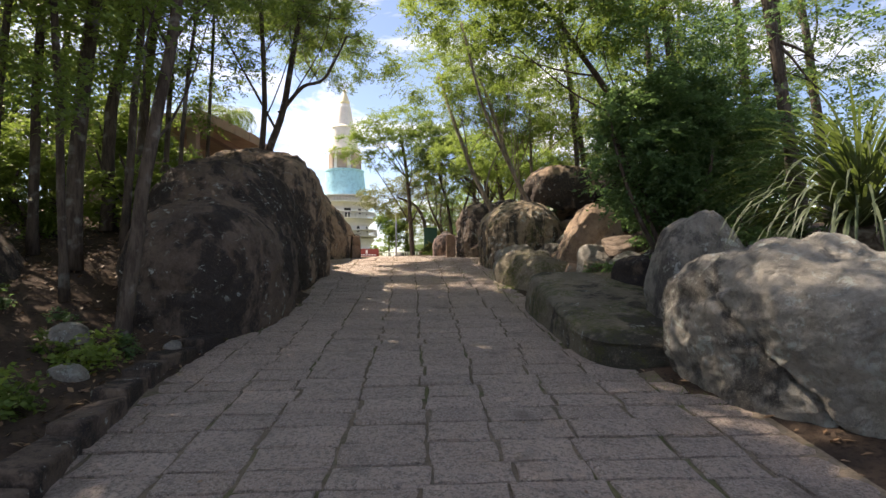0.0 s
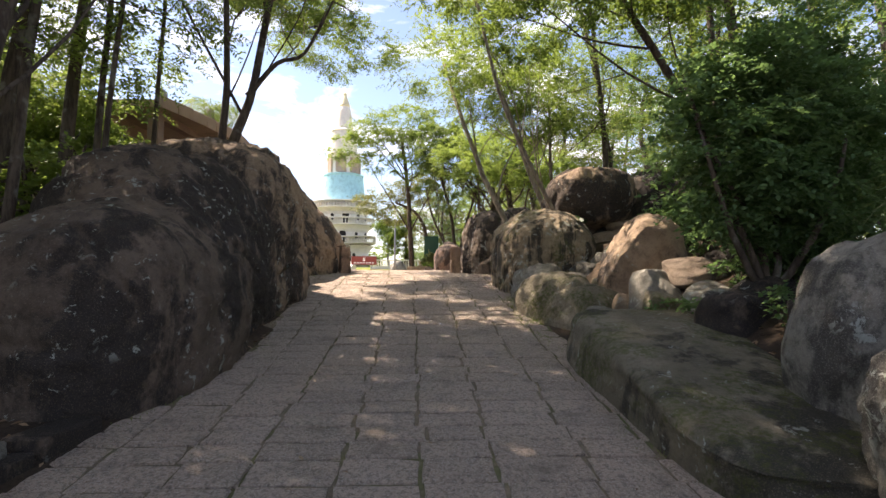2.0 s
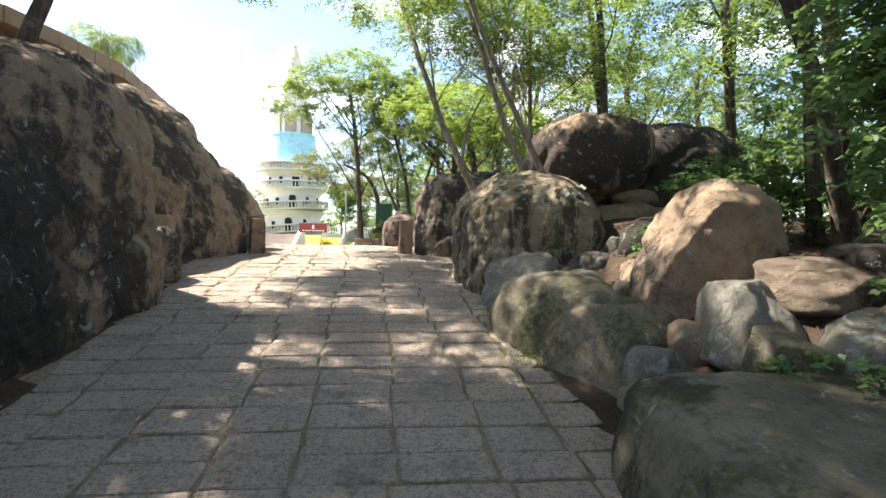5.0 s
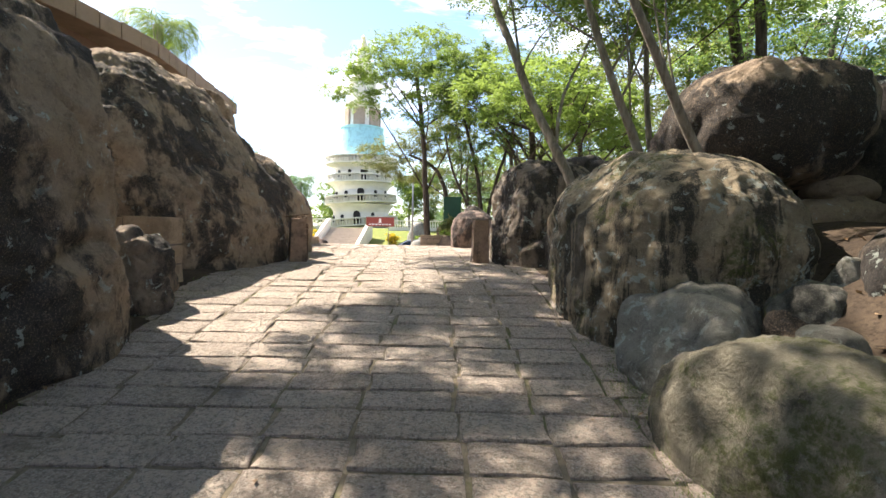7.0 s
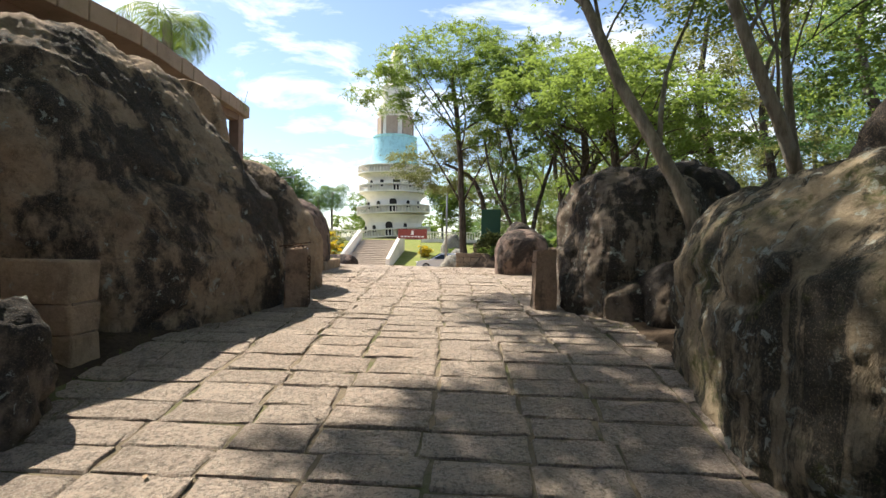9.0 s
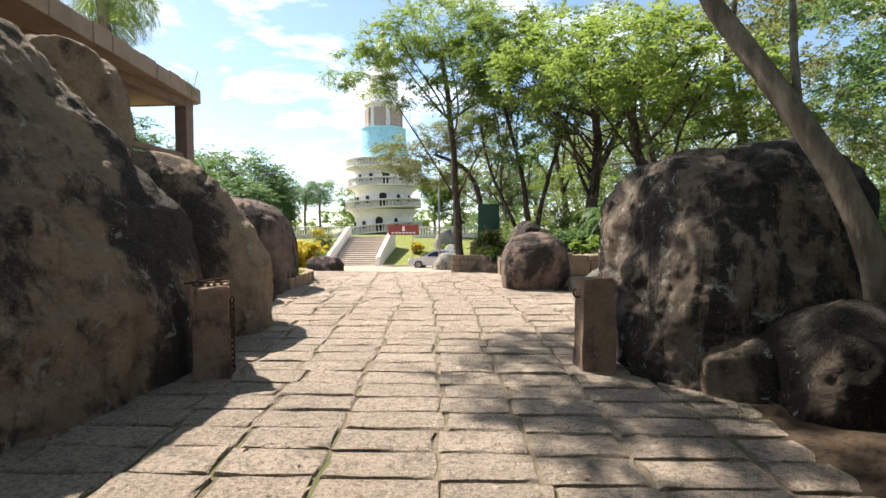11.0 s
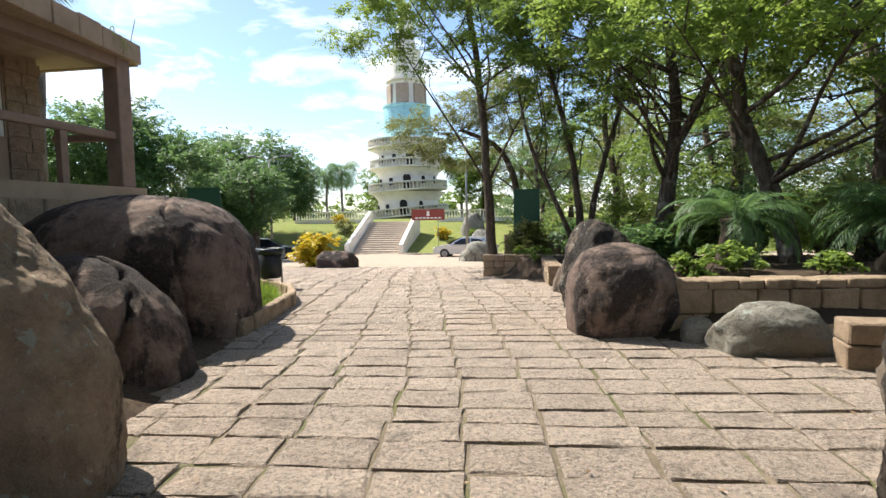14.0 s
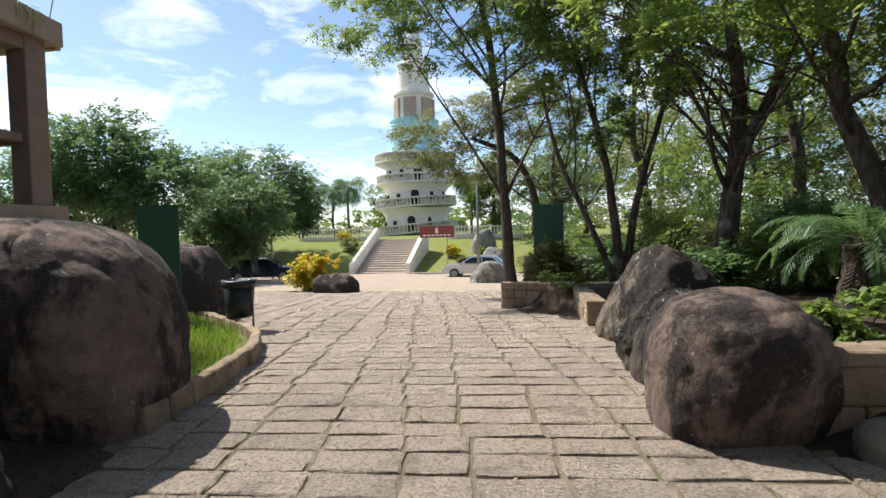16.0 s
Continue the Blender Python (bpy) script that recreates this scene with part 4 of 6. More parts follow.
for k, (bx, by, br, bh) in enumerate(((-8.2, 13.3, 1.2, 3.6), (-9.8, 12.8, 1.4, 4.2), (-11.4, 13.2, 1.5, 4.6), (-7.2, 11.6, 1.0, 2.6), (-9.2, 10.4, 1.4, 3.4), (-11.5, 9.6, 1.8, 4.4), (-6.8, 8.6, 0.9, 2.0), (-13.5, 12.0, 2.0, 5.0), (-13.5, 7.0, 2.0, 4.6), (-9.0, 5.6, 1.2, 2.4))):
    bush("leafy thicket between the woodland trees", bx, by, br, br, bh, (LEAF_BRIGHT, LEAF_MID, LEAF_DARK)[k % 3], 640 + k, 1100, 9, 0.075, 0.026, 0.24)
for k in range(26):
    bx, by = rng.uniform(-5.6, -2.95), rng.uniform(1.5, 6.2)
    bush("small seedling among fallen leaves", bx, by, 0.16, 0.16, rng.uniform(0.12, 0.3), (LEAF_MID, LEAF_DARK)[k % 2], 660 + k, 22, 6, 0.05, 0.02, 0.1, group="seedlings on the bank")
rocks_small = ((-3.3, 4.6, 0.16), (-3.9, 5.4, 0.2), (-4.4, 4.1, 0.14), (-2.9, 5.6, 0.13), (-5.0, 3.6, 0.25), (-3.5, 3.3, 0.12))
for k, (sx, sy, sr) in enumerate(rocks_small):
    boulder("small pale stone on the leafy bank", sx, sy, sr, sr * 0.8, ground_z(sx, sy) + sr * 0.8, 40 * k, ROCK_GREY, 680 + k, base=ground_z(sx, sy), sink=0.1, detail=3, cuts=8, hard=0.95, group="stones on the bank")

# the rocky bank across the path
tree("leaning slender tree growing between boulders", (2.5, 13.15), [([(2.5, 13.2, 1.9), (2.45, 13.1, 2.56), (2.05, 12.95, 3.35), (1.65, 12.8, 4.1), (1.0, 12.7, 5.6), (0.5, 12.6, 7.6)], 0.06, 0.03)],
     [(0.6, 12.8, 8.0, 1.5, 1.5, 0.9), (1.6, 13.4, 7.0, 0.9, 0.9, 0.6)], LEAF_BRIGHT, BARK_PALE, 201, 1900, limbs=5)
tree("leaning slender tree beside the split boulder", (1.85, 16.1), [([(1.85, 16.1, 2.2), (1.62, 15.9, 3.0), (1.0, 16.4, 4.5), (0.35, 17.3, 6.6), (-0.1, 18.2, 8.4)], 0.09, 0.045)],
     [(-0.2, 18.4, 8.4, 1.7, 1.6, 1.0), (1.4, 18.2, 7.4, 1.5, 1.5, 1.0)], LEAF_BRIGHT, BARK_PALE, 202, 2200, limbs=6)
tree("slender tree leaning over the boulders", (3.0, 16.0), [([(3.0, 16.0, 2.3), (2.5, 15.8, 3.6), (1.9, 15.8, 5.2), (1.2, 16.2, 7.6)], 0.085, 0.04), ([(3.2, 16.4, 2.3), (2.9, 16.6, 4.0), (2.9, 17.0, 7.4)], 0.07, 0.03)],
     [(1.6, 16.6, 7.4, 1.7, 1.6, 1.1), (3.0, 17.0, 6.6, 1.5, 1.5, 1.1)], LEAF_BRIGHT, BARK_PALE, 203, 2600, limbs=6)
for k, (tx, ty, th, tr) in enumerate(((4.2, 15.6, 7.0, 0.09), (5.0, 17.4, 7.5, 0.12), (6.4, 15.0, 8.0, 0.11), (5.6, 11.6, 8.0, 0.12), (7.6, 12.6, 8.5, 0.13), (6.2, 9.0, 8.5, 0.11), (4.6, 10.9, 7.5, 0.08), (8.2, 18.0, 8.0, 0.13), (5.2, 7.4, 7.5, 0.1), (8.8, 8.5, 9.0, 0.14), (10.5, 14.0, 9.0, 0.15), (9.5, 4.5, 8.0, 0.1))):
    g = ground_z(tx, ty)
    lx, ly = rng.uniform(-1.1, 0.2), rng.uniform(-0.4, 0.8)
    blobs = [(tx + lx * h + rng.uniform(-0.7, 0.7), ty + ly * h + rng.uniform(-0.7, 0.7), g + th * h, 1.6, 1.6, 1.1) for h in (0.36, 0.55, 0.74, 0.95)]
    tree("tall woodland tree with dense green crown", (tx, ty), [([(tx, ty, g), (tx + lx * 0.25, ty + ly * 0.3, g + th * 0.35), (tx + lx * 0.6, ty + ly * 0.5, g + th * 0.7), (tx + lx, ty + ly, g + th)], tr, tr * 0.4)],
         blobs, (LEAF_MID, LEAF_BRIGHT, LEAF_DARK)[k % 3], BARK, 210 + k, 1350, limbs=7, group="woodland trees behind the boulders")
# tree added so that its crown shades the bench stone and nearby rocks
tree("slim leaning tree added to shade the bench stone", (4.6, 10.5), [([(4.6, 10.5, 1.9), (4.1, 10.3, 3.6), (3.0, 9.9, 5.2), (1.9, 9.4, 6.4)], 0.09, 0.04)],
     [(2.3, 9.6, 6.2, 1.3, 1.2, 0.6), (1.5, 8.6, 6.8, 1.2, 1.2, 0.5), (2.9, 8.8, 5.9, 1.1, 1.1, 0.5), (0.9, 10.0, 6.4, 1.0, 1.0, 0.4)], LEAF_MID, BARK, 245, 2400, limbs=6)
bush("dense dark evergreen shrub hanging over the rocks", 3.4, 7.95, 1.4, 0.95, 3.1, LEAF_DARK, 240, 3800, 10, 0.07, 0.022, 0.26)
bush("dense dark evergreen shrub hanging over the rocks", 6.2, 10.4, 1.2, 1.2, 3.0, LEAF_DARK, 241, 1800, 10, 0.07, 0.022, 0.26)
bush("broad-leaved climbing plant on the boulder", 2.62, 13.0, 0.32, 0.26, 1.5, LEAF_DARK, 242, 110, 4, 0.21, 0.085, 0.2, z0=1.8)
for k, (bx, by, br, bh) in enumerate(((3.9, 8.3, 0.6, 0.9), (4.5, 7.2, 0.7, 1.0), (4.3, 11.2, 0.7, 1.1), (5.0, 9.9, 0.8, 1.2), (3.6, 6.0, 0.5, 0.7), (4.4, 12.3, 0.6, 0.9), (3.6, 4.9, 0.4, 0.5))):
    bush("dark undergrowth between the rocks", bx, by, br, br, bh, LEAF_DARK, 260 + k, 420, 8, 0.07, 0.026, 0.18)
for k, (bx, by) in enumerate(((2.9, 10.9), (3.5, 10.9), (3.9, 10.6), (3.4, 8.4), (2.6, 8.2), (3.2, 7.0), (3.9, 6.6))):
    bush("fern-like plant in the rock hollow", bx, by, 0.3, 0.3, 0.4, LEAF_DARK, 270 + k, 90, 8, 0.06, 0.022, 0.16, group="rock hollow plants")
bush("dark shrubs behind the rocks", 6.5, 12.4, 1.5, 1.5, 2.6, LEAF_MID, 243, 1200)
bush("dark shrubs behind the rocks", 7.5, 15.5, 1.5, 1.5, 2.8, LEAF_DARK, 244, 1200)
rosette("clump of long grey-green strap leaves", 4.6, 5.7, ground_z(4.6, 5.7), 460, 2.0, 0.018, LEAF_GREY, 250, (0.25, 1.55), 1.1, "plant", "strap_leaf_plant", (0.75, 0.17, BARK))
rosette("clump of long grey-green strap leaves", 5.7, 5.0, ground_z(5.7, 5.0), 300, 1.9, 0.016, LEAF_GREY, 251, (0.25, 1.55), 1.1, "plant", "strap_leaf_plant", (0.8, 0.2, BARK))

# the garden behind the low walls
tree("tall slim tree at the corner of the low wall", (-1.8, 31.5), [([(-1.8, 31.5, 1.8), (-1.9, 31.5, 3.4), (-2.0, 31.5, 5.0), (-2.2, 31.5, 7.6), (-2.5, 31.5, 9.6)], 0.16, 0.08)],
     [(-5.4, 31.3, 8.9, 1.1, 1.1, 0.7), (-4.2, 31.3, 9.9, 1.5, 1.4, 0.8), (-3.9, 31.0, 8.0, 0.9, 0.9, 0.45), (-1.7, 31.0, 7.9, 1.2, 1.2, 0.6), (-2.2, 31.4, 10.4, 2.2, 2.0, 0.9), (-2.9, 31.2, 8.9, 1.1, 1.1, 0.5), (-0.4, 31.2, 9.4, 1.5, 1.4, 0.7), (0.3, 31.2, 8.0, 1.3, 1.2, 0.6), (-0.6, 31.0, 6.6, 0.9, 0.9, 0.4)], LEAF_BRIGHT, BARK, 301, 4800, 10, 0.085, 0.027, 0.34, limbs=10)
tree("spreading tree with drooping olive foliage", (-0.9, 34.0), [([(-0.9, 34.0, 1.8), (-1.0, 34.0, 3.6), (-1.6, 34.0, 5.4), (-3.0, 34.0, 6.2)], 0.16, 0.06)],
     [(-4.3, 34.0, 6.1, 1.2, 1.1, 0.75), (-3.0, 34.0, 5.5, 1.0, 1.0, 0.6), (-1.2, 34.2, 7.0, 1.6, 1.4, 0.9), (-2.6, 34.0, 6.9, 1.1, 1.1, 0.6)], LEAF_OLIVE, BARK, 302, 3000, 10, 0.08, 0.022, 0.32, limbs=8)
tree("many-stemmed dark tree behind the wall", (0.6, 29.6), [([(0.6, 29.6, 2.2), (0.5, 29.6, 3.4), (0.3, 29.7, 5.0), (-0.4, 29.8, 7.6)], 0.12, 0.05), ([(0.7, 29.7, 2.2), (0.9, 29.7, 3.6), (1.4, 29.9, 5.4), (2.0, 30.0, 7.4)], 0.10, 0.04), ([(0.5, 29.6, 2.2), (0.0, 29.5, 3.4), (-0.7, 29.4, 5.0), (-1.0, 29.4, 6.4)], 0.08, 0.03)],
     [(0.2, 29.6, 7.9, 1.9, 1.8, 0.8), (-1.0, 29.3, 6.9, 1.0, 1.0, 0.45), (2.0, 30.0, 7.2, 1.5, 1.5, 0.7), (1.1, 29.6, 6.3, 0.8, 0.8, 0.35), (-0.6, 29.8, 9.0, 1.8, 1.6, 0.8), (1.2, 29.6, 9.2, 1.8, 1.6, 0.8), (0.3, 29.4, 5.6, 0.8, 0.8, 0.4)], LEAF_MID, BARK, 303, 2600, 12, 0.095, 0.03, 0.38, limbs=7, clump=9)
tree("big dark tree with forked trunk in the garden", (2.05, 28.0), [([(2.05, 28.0, 2.3), (2.2, 28.0, 3.6), (2.4, 28.0, 5.0), (2.2, 28.0, 7.4)], 0.22, 0.09), ([(2.35, 28.0, 4.6), (2.8, 27.8, 5.6), (3.4, 27.4, 7.4)], 0.12, 0.05)],
     [(2.0, 27.0, 7.5, 2.2, 2.2, 1.0), (3.9, 27.2, 6.7, 1.4, 1.5, 0.7), (1.0, 26.6, 6.2, 0.9, 0.9, 0.4), (0.2, 27.2, 7.2, 1.1, 1.1, 0.5), (2.9, 26.2, 5.9, 0.8, 0.8, 0.35)], LEAF_BRIGHT, BARK, 304, 1500, 12, 0.10, 0.03, 0.4, limbs=9, clump=9)
tree("big dark tree with leaning trunk in the garden", (3.7, 25.6), [([(3.7, 25.6, 2.3), (3.5, 25.8, 3.4), (3.0, 26.0, 5.0), (2.6, 26.0, 7.2)], 0.2, 0.09)],
     [(2.6, 24.6, 6.9, 1.6, 1.6, 0.7), (4.4, 24.8, 6.2, 1.5, 1.5, 0.8), (3.2, 23.4, 6.1, 1.1, 1.1, 0.45), (4.9, 23.6, 5.2, 0.8, 0.8, 0.4), (1.4, 24.2, 6.3, 0.8, 0.8, 0.35)], LEAF_BRIGHT, BARK, 305, 1350, 12, 0.10, 0.03, 0.42, limbs=9, clump=9)
for k, (tx, ty, th) in enumerate(((6.0, 27.5, 8.0), (5.0, 32.0, 8.5), (8.5, 24.0, 8.0), (9.5, 31.0, 9.0), (2.5, 37.0, 8.5), (6.5, 38.0, 9.0), (12.0, 36.0, 10.0), (13.5, 28.0, 9.5), (0.0, 44.0, 7.5), (4.5, 46.0, 9.0), (10.5, 45.0, 10.0), (17.5, 42.0, 11.0), (18.0, 33.0, 10.0), (24.0, 38.0, 11.0))):
    g = ground_z(tx, ty)
    s = th / 8.0
    blobs = [(tx + rng.uniform(-1.2, 1.2) * s, ty + rng.uniform(-1, 1) * s, g + th * h, 2.1 * s, 2.0 * s, 1.2 * s) for h in (0.4, 0.6, 0.8, 0.95)]
    tree("leafy garden tree behind the low wall", (tx, ty), [([(tx, ty, g), (tx + 0.2, ty, g + th * 0.35), (tx - 0.2, ty + 0.2, g + th * 0.65), (tx, ty, g + th * 0.95)], 0.18 * s, 0.06)],
         blobs, (LEAF_OLIVE, LEAF_MID, LEAF_DARK)[k % 3], BARK, 320 + k, 1300, 8, 0.12 * s, 0.035 * s, 0.4 * s, limbs=7, group="garden trees")
for k, (bx, by, br, bh) in enumerate(((3.2, 31.0, 1.5, 1.6), (6.5, 30.0, 1.8, 2.0), (10, 27, 2, 2.2), (9, 35, 2.4, 2.6), (4, 40, 2.2, 2.2), (14, 32, 2.6, 3.0), (1.2, 35.5, 1.2, 1.6), (13, 41, 3, 3.2), (20, 37, 3.2, 3.4), (-0.5, 47.5, 1.8, 1.8), (6, 50, 2.6, 2.6), (13, 50, 3.4, 3.4), (-0.6, 32.4, 0.6, 1.5))):
    bush("green garden shrub behind the low wall", bx, by, br, br, bh, (LEAF_OLIVE, LEAF_MID, LEAF_BRIGHT)[k % 3], 360 + k, 900, 8, 0.11, 0.035, 0.3, group="garden shrubs")
for k, (bx, by, br, bh) in enumerate(((1.3, 26.4, 0.6, 0.8), (2.9, 27.0, 0.9, 1.1), (3.7, 28.6, 1.2, 1.6), (5.3, 25.8, 1.2, 1.6), (0.9, 31.2, 0.9, 1.3), (2.3, 33.0, 1.4, 2.3), (4.6, 34.0, 1.8, 2.8), (7.6, 28.6, 1.6, 2.6), (6.2, 23.6, 1.0, 1.4), (0.6, 36.5, 1.3, 2.2), (8.6, 31.5, 1.8, 3.0), (11.5, 29.5, 2.0, 3.2), (7.6, 36.5, 2.2, 3.4), (2.6, 41.5, 2.0, 2.8), (10.5, 24.5, 1.6, 2.4))):
    bush("dark leafy understorey in the garden", bx, by, br, br, bh, (LEAF_DARK, LEAF_MID, LEAF_DARK, LEAF_OLIVE)[k % 4], 600 + k, 620, 8, 0.10, 0.034, 0.28, group="garden shrubs")
rosette("cycad with dark feathered fronds and stout trunk", 2.15, 24.0, ground_z(2.15, 24.0), 46, 1.1, 0.14, LEAF_DARK, 380, (0.1, 1.1), 1.1, "cycad", "cycad", (0.75, 0.22, BARK), 26)
rosette("cycad with dark feathered fronds and stout trunk", 4.0, 23.4, ground_z(4.0, 23.4), 46, 1.35, 0.16, LEAF_DARK, 381, (0.1, 1.1), 1.1, "cycad", "cycad", (0.7, 0.22, BARK), 26)
for k, (bx, by) in enumerate(((0.95, 22.3), (1.25, 22.5), (2.6, 22.6), (1.6, 22.6), (-0.9, 29.6), (-0.5, 28.6), (0.2, 26.9))):
    bush("low light green plant on the wall", bx, by, 0.3, 0.25, 0.28, LEAF_BRIGHT, 390 + k, 70, 6, 0.07, 0.03, 0.12, group="wall plants")

# far side of the square
tree("large round-crowned shade tree across the road", (-25.2, 60.0), [([(-25.2, 60, 0.2), (-25.0, 60, 2.5), (-24.6, 60, 5.0), (-24.6, 60, 8.0)], 0.4, 0.15)],
     [(-25.0, 60, 7.4, 4.9, 4.6, 3.4), (-21.4, 59.6, 5.4, 2.4, 2.4, 2.0), (-28.4, 60, 5.6, 2.4, 2.4, 2.0), (-26.0, 57.6, 4.4, 2.8, 2.0, 1.6)], LEAF_DARK, BARK, 401, 8000, 8, 0.2, 0.07, 0.6, limbs=8)
tree("leafy tree behind the terrace house", (-23.0, 42.0), [([(-23, 42, 1.0), (-23, 42, 3.5), (-22.6, 42, 6.5), (-22.6, 42, 9.0)], 0.3, 0.1)],
     [(-23.5, 42, 7.2, 3.6, 3.2, 2.4), (-20.0, 42, 5.8, 2.4, 2.2, 1.9), (-26.5, 42, 6.2, 2.6, 2.4, 2.0)], LEAF_DARK, BARK, 402, 7500, 8, 0.17, 0.06, 0.5, limbs=7)
tree("leafy tree behind the terrace house", (-17.2, 46.0), [([(-17.2, 46, 1.0), (-17.2, 46, 2.5), (-17.4, 46, 4.5), (-17.2, 46, 6.0)], 0.22, 0.08)],
     [(-17.6, 46, 4.6, 2.2, 2.2, 1.9), (-19.4, 46, 3.4, 1.9, 1.9, 1.6)], LEAF_DARK, BARK, 403, 4200, 8, 0.16, 0.05, 0.5, limbs=6)
for k, (tx, ty, th) in enumerate(((-34, 66, 8), (-20, 88, 7), (-38, 58, 9), (-5.0, 72, 7.5), (-1.0, 66, 8.5), (4.0, 70, 10), (10, 66, 11), (17, 64, 12), (24, 60, 12), (30, 54, 12), (-30, 80, 7), (32, 44, 12))):
    g = ground_z(tx, ty)
    s = th / 6.0
    blobs = [(tx + rng.uniform(-1, 1) * s, ty, g + th * h, 2.3 * s, 2.0 * s, 1.4 * s) for h in (0.4, 0.62, 0.82)]
    tree("distant leafy tree beyond the square", (tx, ty), [([(tx, ty, g), (tx, ty, g + th * 0.4), (tx + 0.2, ty, g + th * 0.9)], 0.25, 0.1)], blobs, (LEAF_OLIVE, LEAF_MID)[k % 2], BARK, 420 + k, 2200, 6, 0.24, 0.08, 0.6, limbs=5, group="distant trees")
for px, py, ph, pl, seed_ in ((-23.6, 80.0, 6.3, 3.6, 441), (-26.0, 81.0, 5.6, 3.4, 442), (-8.1, 79.0, 6.0, 3.2, 443)):
    rosette("palm tree with feathered crown and bare trunk", px, py, ground_z(px, py), 40, pl, 1.0, LEAF_DARK, seed_, (-0.4, 1.3), 1.7, "palm tree", "palm_tree", (ph, 0.16, PALM_BARK), 22)
rosette("palm with drooping fronds behind the roof", -10.3, 24.9, ground_z(-10.3, 24.9), 34, 2.0, 0.6, LEAF_MID, 444, (-0.2, 1.3), 1.8, "palm tree", "palm_tree", (9.0 - ground_z(-10.3, 24.9), 0.14, PALM_BARK), 22)
woods = [(x + random.Random(x).uniform(-3, 3), 118 + random.Random(x + 500).uniform(-8, 14), 3.2, 5.5, 4.0, random.Random(x + 900).uniform(2.6, 4.6)) for x in range(-110, 90, 7)]
tagged(quads("far_woods", crown_leaves(455, woods, 9000, 5, 0.7, 0.28, 1.0, 8, 0.5), LEAF_MID), "low belt of distant green woodland", "woodland", kind="stuff")
bush("yellow-leaved croton bush beside a rock", -9.9, 37.2, 1.05, 0.9, 1.75, LEAF_YELLOW, 450, 520, 8, 0.16, 0.05, 0.25)
for k, (bx, by, br, bh, lf) in enumerate(((-7.6, 60.5, 0.9, 1.3, LEAF_YELLOW), (-17.0, 62.5, 1.2, 1.4, LEAF_OLIVE), (-19.0, 66, 1.1, 1.3, LEAF_YELLOW), (-5.0, 61, 0.6, 0.8, LEAF_BRIGHT), (-6.6, 58.5, 0.5, 0.7, LEAF_OLIVE))):
    bush("clipped garden bush on the lawn slope", bx, by, br, br, bh, lf, 460 + k, 320, 6, 0.14, 0.05, 0.22, group="lawn bushes")


# ---- masonry ----
def stone_wall(name, label, x0, y0, x1, y1, z0, z1, thick=0.3, seed=1, course=0.2, mat=WALL_STONE, category="wall"):
    """A wall from (x0, y0) to (x1, y1), of separate rough stones before a mortar core."""
    rng = random.Random(seed)
    length = math.hypot(x1 - x0, y1 - y0)
    w = thing(name, x0, y0, z0, label, category, kind="structure", rz=math.degrees(math.atan2(y1 - y0, x1 - x0)))
    part("mortar_core", cube(0.02, length - 0.02, 0.03, thick - 0.03, -0.3, z1 - z0 - 0.02), MORTAR, w)
    z = 0.0
    while z < z1 - z0 - 0.05:
        h = min(course * rng.uniform(0.8, 1.25), z1 - z0 - z)
        if z1 - z0 - z - h < course * 0.45:
            h = z1 - z0 - z
        x = 0.0
        while x < length - 0.02:
            l = min(course * rng.uniform(1.0, 2.1), length - x)
            if length - x - l < course * 0.5:
                l = length - x
            bm = bmesh.new()
            made = bmesh.ops.create_cube(bm, size=1)["verts"]
            j = 0.012
            for v in made:
                v.co = Vector((x + 0.008 + (v.co.x + 0.5) * (l - 0.016) + rng.uniform(-j, j), thick * 0.5 + v.co.y * (thick + rng.uniform(-0.01, 0.03)), z + 0.007 + (v.co.z + 0.5) * (h - 0.014) + rng.uniform(-j, j)))
            bmesh.ops.bevel(bm, geom=list(bm.edges), offset=0.014, segments=1, affect="EDGES")
            part("stone", bm, mat, w)
            x += l
        z += h
    return w


stone_wall("wall_stub", "short rough stone wall between boulders", -4.3, 13.62, -3.3, 13.7, 1.65, 2.49, 0.3, 501, 0.27)
stone_wall("garden_wall", "low retaining wall of rough tan stones", 0.62, 21.75, 6.6, 22.35, 1.95, 2.58, 0.32, 502, 0.24)
stone_wall("plaza_wall", "low wall of rough tan stones beside the domed rock", 1.75, 20.62, 3.4, 20.3, 1.95, 2.38, 0.3, 506, 0.2)
stone_wall("corner_wall", "low retaining wall of small rough stones", -1.95, 29.3, 0.6, 29.1, 1.58, 2.25, 0.32, 503, 0.17)
stone_wall("side_wall", "low retaining wall of small rough stones", -0.12, 26.5, -0.2, 29.1, 1.65, 2.25, 0.3, 504, 0.2)
stone_wall("back_wall", "second low stone wall in the garden", -1.5, 32.8, 1.4, 33.0, 1.5, 2.6, 0.32, 505, 0.22)


